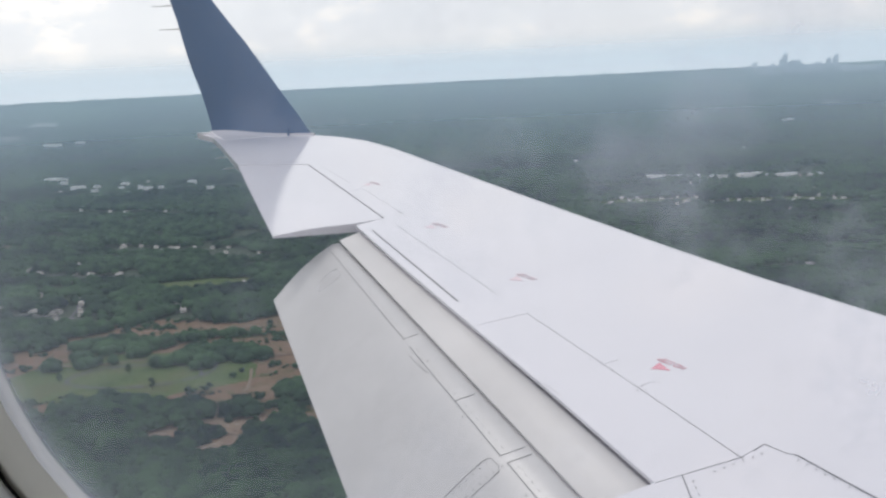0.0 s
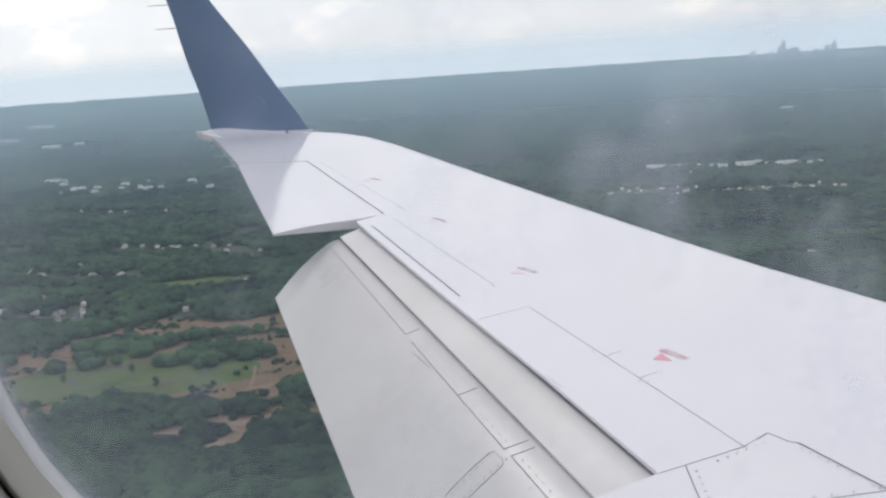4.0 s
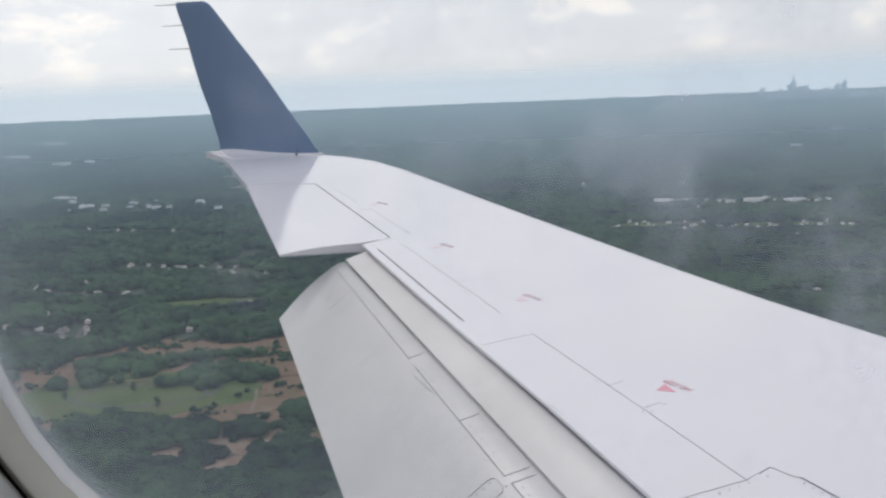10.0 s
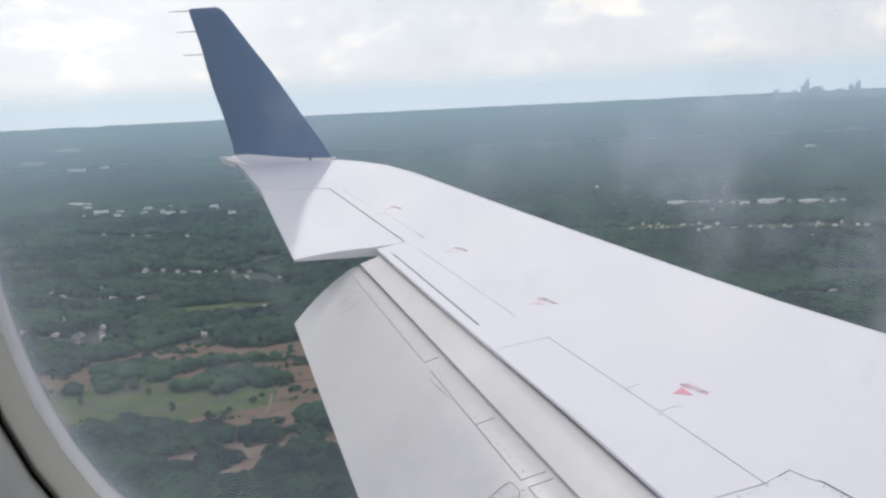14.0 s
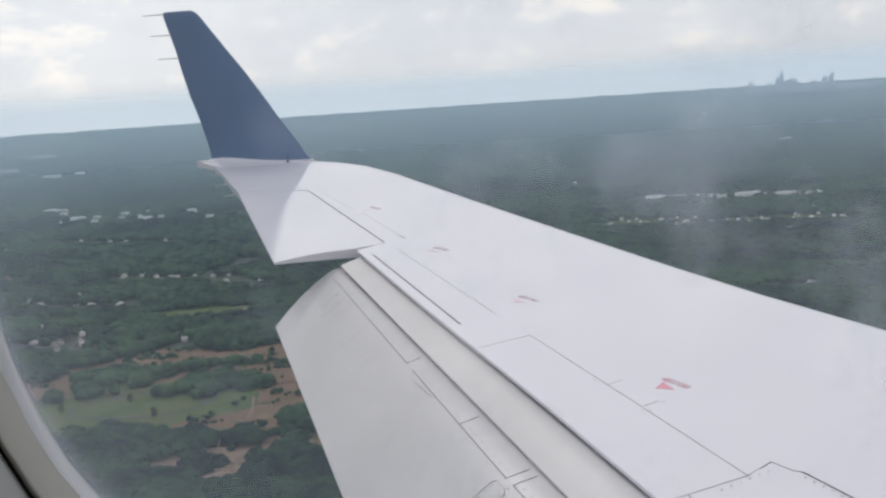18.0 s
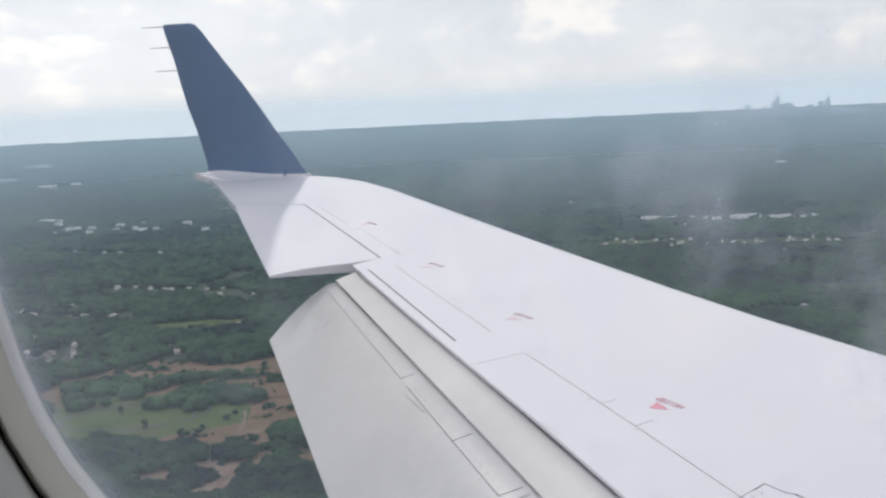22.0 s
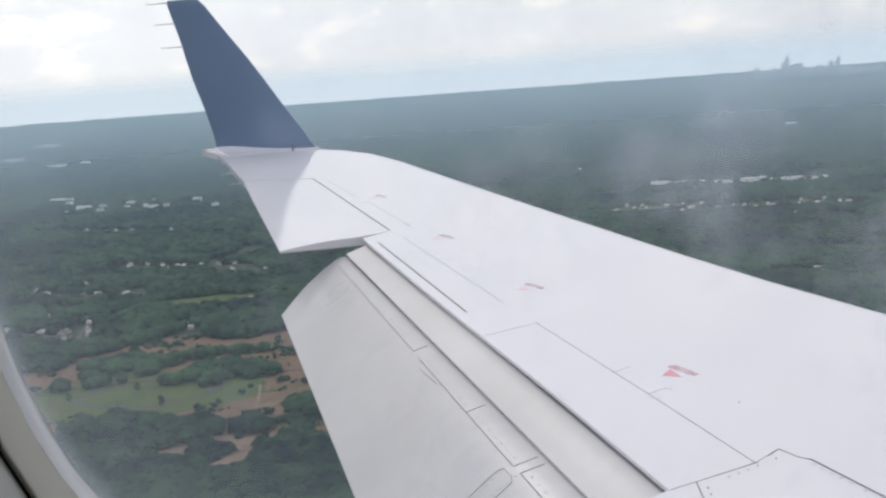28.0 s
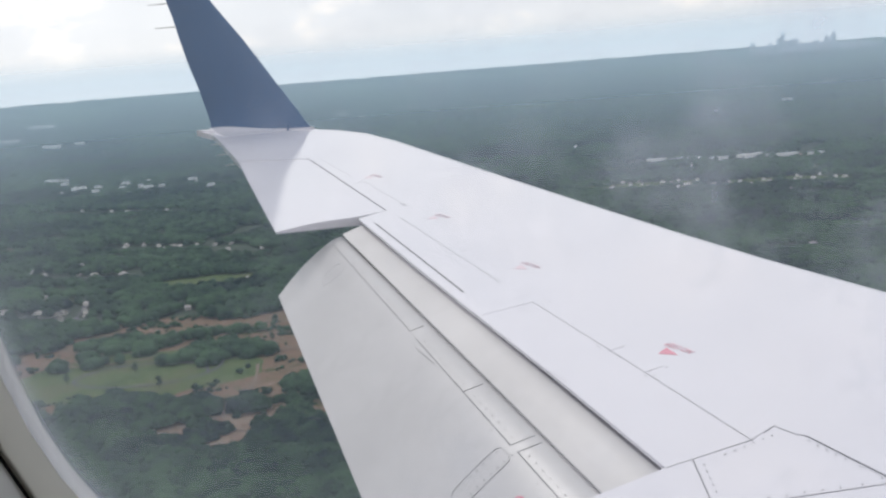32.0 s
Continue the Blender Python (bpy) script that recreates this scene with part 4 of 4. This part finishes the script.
for i in range(len(small) - 1):
    a, b = small[i], small[i + 1]
    n = 3 if i in (2, 5) else 1
    for j in range(n):
        lo, hi = (j + 0.15) / n, (j + 0.75) / n
        flap_seam([(a[0] + (b[0] - a[0]) * lo, a[1] + (b[1] - a[1]) * lo), (a[0] + (b[0] - a[0]) * hi, a[1] + (b[1] - a[1]) * hi)], 0.003, M_FAINT, "hatch_dash")
for u in (0.150, 0.275):
    flap_seam([(-3.096, u), (-3.120, u + 0.02), (-3.124, u + 0.085), (-3.106, u + 0.105), (-3.082, u + 0.085), (-3.078, u + 0.02), (-3.096, u)], 0.0065, M_RED, "marking_bar")

# inboard fixed panel over the flap end, with the fuselage fairing
inboard = [(0.309, 2.538), (0.56, 2.675), (0.638, 2.756), (0.70, 2.685), (1.25, 1.6), (1.9, 0.9), (1.9, -1.1), (-1.6, -1.1), (-1.35, 0.9), (-0.75, 1.88), (-0.28, 2.19), (-0.07, 2.301), (-0.035, 2.32), (0.046, 2.356), (0.132, 2.416), (0.224, 2.477)]
part("fairing_panel", prism(inboard, 0.006, -0.25, 0.0), M_PAINT, wing, "white riveted fairing panel at the wing root")


def seam(pts, w, mat=M_SEAM, z=0.0012, name="seam"):
    bm = bmesh.new()
    for (x0, y0), (x1, y1) in zip(pts, pts[1:]):
        d = Vector((x1 - x0, y1 - y0, 0))
        s = Vector((-d.y, d.x, 0)).normalized() * w / 2
        a, b = Vector((x0, y0, z)), Vector((x1, y1, z))
        lo = [bm.verts.new(v - Vector((0, 0, 0.004))) for v in (a + s, a - s, b - s, b + s)]
        hi = [bm.verts.new(v) for v in (a + s, a - s, b - s, b + s)]
        bm.faces.new(hi)
        for i in range(4):
            bm.faces.new((lo[i], lo[(i + 1) % 4], hi[(i + 1) % 4], hi[i]))
    return part(name, bm, mat, wing)


seam([HINGE_OUT, HINGE_IN], 0.0050)
seam([HINGE_IN, SHROUD_OUT], 0.004, M_FAINT)
seam([HINGE_OUT, AIL_TE_OUT], 0.0025, M_FAINT)
seam([(-1.57, 7.77), (-1.23, 7.02)], 0.005, M_FAINT)
seam([(-1.16, 6.72), (-1.10, 6.79), (-0.92, 6.37), (-0.73, 5.95)], 0.0045, M_FAINT)
seam([(-0.78, 6.02), (-0.73, 5.95)], 0.006, M_MARK_GREY)
seam([(-0.87, 5.57), (-0.31, 4.20)], 0.0085)
seam([(-0.74, 5.66), (-0.30, 4.64)], 0.0026, M_MARK_GREY)
seam([(-0.28, 4.60), (-0.16, 4.31)], 0.0035, M_MARK_GREY)
seam([(-0.02, 4.01), (0.335, 3.205)], 0.0015, M_DULL)
seam([(0.335, 3.205), (0.56, 2.685)], 0.0017)
seam([(-0.22, 3.88), (-0.02, 4.01)], 0.0012, M_FAINT)
seam([(0.03, 3.27), (0.08, 3.16)], 0.0026, M_FAINT)
seam([(0.229, 3.414), (0.285, 3.456)], 0.0009, M_FAINT)
seam([(0.328, 3.211), (0.385, 3.249)], 0.0009, M_FAINT)
seam([(0.384, 2.576), (0.394, 2.325)], 0.003, z=0.0075)
seam([(0.309, 2.535), (0.384, 2.576), (0.567, 2.677)], 0.0012, M_MARK_GREY, z=0.0075)
seam([(0.60, 2.713), (0.638, 2.754), (0.683, 2.693), (0.709, 2.682), (0.782, 2.545), (1.05, 2.05)], 0.0018, z=0.0075)
seam([(0.394, 2.323), (0.434, 2.320), (0.731, 2.379), (1.0, 2.435)], 0.0019, z=0.0075)

# fasteners
bm = bmesh.new()
bmesh.ops.create_cone(bm, cap_ends=True, segments=8, radius1=0.0025, radius2=0.0022, depth=0.002)
FAST = mesh_of("fastener", bm, M_FAST)


# the winglet: chordwise along the tip, rising with a slight cant
TIP_A, TIP_B = Vector((-3.14, 9.87, 0)), Vector((-1.95, 9.50, 0))
E1 = (TIP_B - TIP_A).normalized()
UP = Vector((0, math.sin(radians(12)), math.cos(radians(12))))
NRM = E1.cross(UP).normalized()
rings = []
for up, te, le in ((0.0, 0.10, 1.22), (0.06, 0.12, 1.16), (0.15, 0.10, 1.10), (0.42, 0.01, 0.885), (0.64, -0.08, 0.72), (0.87, -0.155, 0.54), (1.10, -0.22, 0.34), (1.40, -0.33, 0.09), (1.455, -0.345, 0.03), (1.475, -0.33, -0.02)):
    c = le - te
    th = 0.034 * c * (0.35 if up > 1.46 else 1)
    prof = [(0, 0.1), (0.2, 0.55), (0.5, 1.0), (0.8, 0.95), (0.95, 0.5), (1, 0), (0.95, -0.5), (0.8, -0.95), (0.5, -1.0), (0.2, -0.55), (0, -0.1)]
    rings.append([TIP_A + E1 * (te + c * u) + UP * up + NRM * th * v for u, v in prof])
winglet = part("winglet", loft(rings), M_NAVY, wing, "dark blue swept winglet", smooth="angle")
rings = []
for i in range(13):
    u = i / 12
    foot = TIP_A + E1 * (0.10 + 1.08 * u)
    reach = 0.02 + 0.47 * (1 - u) ** 1.15
    inb = Vector((0.52, -0.854, 0))
    rings.append([foot + inb * (reach * (1 - v)) + Vector((0, 0, 0.003 + (0.012 + 0.042 * (1 - u) * min(1.0, 0.45 + 3 * u)) * v * v)) for v in (0, 0.2, 0.4, 0.6, 0.8, 1.0)] + [foot + Vector((0, 0, -0.02)), foot + inb * reach + Vector((0, 0, -0.02))])
part("winglet_fillet", loft(rings), M_PAINT, wing, "white curved root of the winglet", smooth="angle")
bm = bmesh.new()
bmesh.ops.create_cone(bm, cap_ends=True, segments=8, radius1=0.0032, radius2=0.0028, depth=0.002)
PALE_FAST = mesh_of("fastener", bm, M_PAINT)
for i in range(16):
    a = 2 * math.pi * i / 16
    ob = new("fastener", PALE_FAST)
    ob.parent = winglet
    ob.location = TIP_A + E1 * (0.68 + 0.095 * math.cos(a)) + UP * (0.24 + 0.075 * math.sin(a)) + NRM * (0.033 if NRM.y < 0 else -0.033)
    ob.rotation_mode = "QUATERNION"
    ob.rotation_quaternion = NRM.to_track_quat("Z", "Y")
lip = [TIP_A + E1 * a + Vector((0, b, 0)) for a, b in ((-0.05, 0.0), (0.12, 0.04), (1.18, 0.04), (1.24, -0.01), (1.18, -0.045), (0.12, -0.04))]
part("tip_lip", prism([(v.x, v.y) for v in lip], 0.016, -0.04), M_PAINT, wing)
part("tip_light", rod(TIP_A + E1 * 0.98 + Vector((0, -0.08, 0)), TIP_A + E1 * 0.98 + Vector((0, -0.08, 0.07)), 0.012, 0.008), M_NAVY, wing)
for up, te in ((1.455, -0.345), (1.25, -0.26), (1.02, -0.19)):
    p = TIP_A + E1 * te + UP * up
    part("static_discharger", rod(p, p - E1 * 0.25 + Vector((0, 0, 0.0)), 0.006, 0.003, 6), M_WICK, winglet)
for x, y in ((-2.72, 9.05), (-2.50, 8.45), (-2.28, 7.9)):
    part("static_discharger", rod((x, y, -0.01), (x - 0.09, y - 0.015, -0.013), 0.004, 0.002, 6), M_WICK, wing)

# faded NO STEP markings, read from ahead of the wing
def lettering(body, size, mat):
    cu = bpy.data.curves.new("letters", "FONT")
    cu.body, cu.size, cu.extrude = body, size, 0.0006
    tmp = bpy.data.objects.new("letters", cu)
    scene.collection.objects.link(tmp)
    bpy.context.view_layer.update()
    me = bpy.data.meshes.new_from_object(tmp.evaluated_get(bpy.context.evaluated_depsgraph_get()))
    bpy.data.objects.remove(tmp)
    me.materials.clear()
    me.materials.append(mat)
    return me


STEP_TEXT, WORN_TEXT = lettering("NO STEP", 0.052, M_PINK), lettering("NO STEP", 0.052, M_WORN)
for x, y, s in ((0.386, 3.378, 1.0), (-0.11, 4.507, 1.05), (-0.59, 5.588, 1.1), (-1.135, 6.914, 1.1)):
    bm = bmesh.new()
    a = [bm.verts.new((x + 0.010 + u * s, y - 0.010 + v * s, z)) for z in (-0.001, 0.0012) for u, v in ((0, 0), (0.061, -0.021), (0.034, 0.056))]
    bm.faces.new(a[3:])
    for i in range(3):
        bm.faces.new((a[i], a[(i + 1) % 3], a[3 + (i + 1) % 3], a[3 + i]))
    part("warning_triangle", bm, M_WORN if y > 4 else M_RED, wing, "faded red triangle")
    t = new("step_lettering", WORN_TEXT if y > 4 else STEP_TEXT)
    t.parent = wing
    t.matrix_basis = Matrix.Translation((x + 0.134 * s, y - 0.010 * s, 0.0014)) @ Matrix.Rotation(radians(126), 4, "Z") @ Matrix.Diagonal((0.60 * s, 0.85 * s, s, 1))
    tagged(t, "faded red NO STEP lettering")

def fastener(x, y, z=0.001):
    ob = new("fastener", FAST)
    ob.parent = wing
    ob.location = (x, y, z)


for (x0, y0), (x1, y1), n in (((0.407, 2.557), (0.415, 2.377), 5), ((0.458, 2.584), (0.632, 2.703), 6), ((0.696, 2.662), (0.775, 2.522), 5), ((0.775, 2.522), (1.0, 2.08), 7), ((0.42, 2.334), (0.735, 2.394), 7), ((0.735, 2.394), (1.0, 2.45), 4)):
    for i in range(n):
        fastener(x0 + (x1 - x0) * (i + 0.5) / n, y0 + (y1 - y0) * (i + 0.5) / n, 0.008)
for x, y in ((-1.303, 6.899), (-1.264, 6.813), (-1.528, 7.533), (-0.896, 6.252), (-0.868, 6.117), (-0.363, 4.883), (-0.347, 4.847), (-0.329, 4.871), (-0.448, 5.109), (0.264, 3.362), (0.407, 3.244), (0.673, 2.983), (0.709, 2.907)):
    fastener(x, y)
for x, y in ((0.291, 3.46), (0.391, 3.253), (-0.43, 4.86), (-0.40, 4.80), (-0.33, 4.66), (-0.31, 4.72), (-0.04, 4.36), (0.05, 4.00), (0.20, 3.47), (0.35, 3.22), (0.33, 3.18), (0.36, 3.18), (0.53, 3.13), (0.60, 3.11), (0.12, 3.45), (-1.25, 7.05), (-1.20, 6.9), (-0.98, 6.3)):
    fastener(x, y)

turn = (AFT * 0.62 + Vector((0, 0, 0.78))).to_track_quat("Z", "Y")
for sp0, sp1, u, n in ((-1.80, -2.36, -0.25, 8), (-2.42, -2.84, -0.25, 7), (-2.93, -3.25, -0.25, 6), (-0.4, -1.6, -0.3, 5), (-2.4, -3.2, 0.035, 4)):
    for i in range(n):
        ob = new("fastener", FAST)
        ob.parent = flap
        ob.location = flap_point(sp0 + (sp1 - sp0) * (i + 0.5) / n, u)
        ob.rotation_mode = "QUATERNION"
        ob.rotation_quaternion = turn
for i in range(14):
    a = hatch[2] if i < 7 else hatch[-2]
    ob = new("fastener", FAST)
    ob.parent = flap
    ob.location = flap_point(a[0] + (0.018 if i < 7 else -0.018), 0.10 + 0.055 * (i % 7))
    ob.rotation_mode = "QUATERNION"
    ob.rotation_quaternion = turn

# a shaded recess, drawn as a flat grey patch on the fairing
bm = prism([(0.16, 2.258), (0.192, 2.265), (0.394, 2.317), (0.434, 2.315), (0.444, 2.23), (0.45, 2.15), (0.16, 2.12)], 0.0085, 0.0)
part("recess_plate", bm, M_MARK_GREY, wing, "grey patch for a shaded recess in the fairing")
for x in (-0.022, 0.010):
    part("edge_stripe", prism([(x - 0.004, 2.25), (x + 0.010, 2.255), (x + 0.012, 2.331 + 0.4 * x), (x - 0.002, 2.324 + 0.4 * x)], 0.0085, 0.0), M_MARK_GREY, wing)

# ---- cabin window and lining ----
WIN = Vector((0.023, 0.0, ALT + 0.06))


def oval(hw, hh, y, n=96, p=3.6):
    hw, hh = hw + 0.0350, hh + 0.0050
    out = []
    for i in range(n):
        a = 2 * math.pi * i / n
        c, s = math.cos(a), math.sin(a)
        k = (abs(c) ** p + abs(s) ** p) ** (-1 / p)
        out.append(WIN + Vector((hw * c * k, y, hh * s * k)))
    return out


def oblong(hw, hh, y, n=96):
    out = []
    for i in range(n):
        a = 2 * math.pi * i / n
        c, s = math.cos(a), math.sin(a)
        k = 1 / max(abs(c), abs(s))
        out.append(WIN + Vector((hw * c * k, y, hh * s * k)))
    return out


HULL_Y, HULL_Z, HULL_R, LINING_R = -1.045, ALT - 0.10, 1.345, 1.190


def hull_y(z, r):
    return HULL_Y + math.sqrt(r * r - (z - HULL_Z) ** 2)


def patch(hw, hh, r):
    """The outline of the wall panel round the window, bent to the barrel."""
    out = []
    for v in oblong(hw, hh, 0):
        out.append(Vector((v.x, hull_y(v.z, r), v.z)))
    return out


WINDOW_STEP, SIDE_HALF, SIDE_RISE = 0.80, 0.13, 0.17   # the other cabin windows: spacing, half width, half height


def barrel(r, x0, x1, hw, hh):
    """A fuselage barrel with a gap for the window panel and a row of further window openings on both sides."""
    bm = bmesh.new()
    angle = lambda z: math.asin((z - HULL_Z) / r)
    lo, hi = angle(WIN.z - hh), angle(WIN.z + hh)
    a, b = angle(WIN.z - SIDE_RISE), angle(WIN.z + SIDE_RISE)
    near = [lo, *[a + (b - a) * i / 4 for i in range(5)], hi]
    far = [math.pi - t for t in reversed(near)]
    over = [hi + (far[0] - hi) * i / 12 for i in range(1, 12)]
    below = [far[-1] + (2 * math.pi + lo - far[-1]) * i / 20 for i in range(1, 20)]
    turns = near + over + far + below
    xs = [(x0, False), (WIN.x - hw, False), (WIN.x + hw, False), (x1, False)]
    for k in range(-5, 6):
        c = WIN.x + k * WINDOW_STEP
        if k and x0 < c - 0.3 and c + 0.3 < x1:
            xs += [(c - SIDE_HALF, True), (c + SIDE_HALF, False)]
    xs += [(WIN.x - SIDE_HALF, True), (WIN.x + SIDE_HALF, False)]
    xs.sort()
    cols = [[bm.verts.new((x, HULL_Y + r * math.cos(t), HULL_Z + r * math.sin(t))) for t in turns] for x, _ in xs]
    n = len(turns)
    for (p, q), (x, opening) in zip(zip(cols, cols[1:]), xs):
        own = WIN.x - hw - 1e-6 <= x < WIN.x + hw - 1e-6
        for i in range(n):
            t = (turns[i] + turns[(i + 1) % n]) / 2 if i < n - 1 else turns[i] + 0.01
            if (own and i < 6) or (opening and (a < t < b or math.pi - b < t < math.pi - a) and not (own and i < 6)):
                continue
            j = (i + 1) % n
            bm.faces.new((p[i], p[j], q[j], q[i]))
    return bm


X0, X1 = -5.0, 5.5
tagged(new("wall_cabin", mesh_of("wall_cabin", loft([patch(0.45, 0.42, LINING_R), oval(0.190, 0.250, 0.135), oval(0.168, 0.228, 0.150), oval(0.148, 0.208, 0.205), oval(0.1362, 0.1962, 0.234), oval(0.1340, 0.1940, 0.239), oval(0.1329, 0.1929, 0.2435)], caps=False), M_TRIM, True)), "pale grey cabin sidewall panel round the window", "wall", kind="structure")
tagged(new("wall_fuselage", mesh_of("wall_fuselage", loft([oval(0.150, 0.210, 0.262), oval(0.200, 0.265, 0.290), patch(0.45, 0.42, HULL_R)], caps=False), M_PAINT, True)), "white fuselage skin round the window", "wall", kind="structure")
tagged(new("wall_hull", mesh_of("wall_hull", barrel(HULL_R, X0, X1, 0.45, 0.42), M_PAINT, "angle")), "white painted fuselage barrel above the wing root", "fuselage", kind="structure")
tagged(new("ceiling", mesh_of("ceiling", barrel(LINING_R, X0 + 0.05, X1 - 0.05, 0.45, 0.42), M_CABIN, "angle")), "pale rounded cabin lining", "ceiling", kind="structure")
window = tagged(empty("window_1", Matrix()), "oval cabin window with scratched smudged pane", "window", kind="structure")
part("window_frame", loft([oval(0.1300, 0.1900, 0.262), oval(0.1302, 0.1902, 0.257), oval(0.1307, 0.1907, 0.250), oval(0.1313, 0.1913, 0.245), oval(0.1319, 0.1919, 0.2433), oval(0.1325, 0.1925, 0.250)], caps=False), M_RETAINER, window, "pale grey rounded window retainer", smooth=True)
part("seal", loft([oval(0.1318, 0.1918, 0.2445), oval(0.1336, 0.1936, 0.2440)], caps=False), M_RUBBER, window, "black rubber window seal")
bm = bmesh.new()
bm.faces.new([bm.verts.new(v) for v in oval(0.1305, 0.1905, 0.256)])
pane = part("pane", bm, M_PANE, window, "smudged clear pane")
pane.visible_shadow = False

# the other windows of the cabin, on both sides
number = 2
for side in (1, -1):
    for k in range(-5, 6):
        c = WIN.x + k * WINDOW_STEP
        if (side == 1 and k == 0) or not (X0 < c - 0.3 and c + 0.3 < X1):
            continue
        other = tagged(empty("window_%d" % number), "small oval cabin window in the row along the fuselage", "window", kind="structure")
        number += 1
        flank = lambda z, r: HULL_Y + side * (hull_y(z, r) - HULL_Y)
        bm = bmesh.new()
        bm.faces.new([bm.verts.new((c + u * SIDE_HALF, flank(WIN.z + v * SIDE_RISE, HULL_R - 0.03), WIN.z + v * SIDE_RISE)) for u, v in ((-1.02, -1.02), (1.02, -1.02), (1.02, 1.02), (-1.02, 1.02))])
        part("pane", bm, M_PANE_CLEAR, other, "clear pane").visible_shadow = False
        rim = lambda r: [Vector((c + u * SIDE_HALF, flank(WIN.z + v * SIDE_RISE, r), WIN.z + v * SIDE_RISE)) for u, v in ((-1, -1), (0, -1), (1, -1), (1, -0.5), (1, 0), (1, 0.5), (1, 1), (0, 1), (-1, 1), (-1, 0.5), (-1, 0), (-1, -0.5))]
        part("window_frame", loft([rim(HULL_R - 0.001), rim(LINING_R + 0.001)], caps=False), M_TRIM, other, "pale grey window reveal")

# the rest of the cabin, behind the eye
def slab(name, lo, hi, mat, label, cat):
    bm = bmesh.new()
    c = [(a + b) / 2 for a, b in zip(lo, hi)]
    box(bm, c[0], c[1], c[2] + ALT, *[b - a for a, b in zip(lo, hi)])
    return tagged(new(name, mesh_of(name, bm, mat)), label, cat, kind="structure")


slab("floor", (X0 + 0.06, -2.05, -0.99), (X1 - 0.06, -0.05, -0.94), M_CABIN, "grey cabin floor", "floor")
for name, x, label in (("wall_front", X1, "white fuselage bulkhead ahead"), ("wall_rear", X0, "white fuselage bulkhead behind")):
    bm = bmesh.new()
    bmesh.ops.create_cone(bm, cap_ends=True, segments=48, radius1=HULL_R - 0.003, radius2=HULL_R - 0.003, depth=0.06, matrix=Matrix.Translation((x, HULL_Y, HULL_Z)) @ Matrix.Rotation(math.pi / 2, 4, "Y"))
    tagged(new(name, mesh_of(name, bm, M_CABIN)), label, "wall", kind="structure")
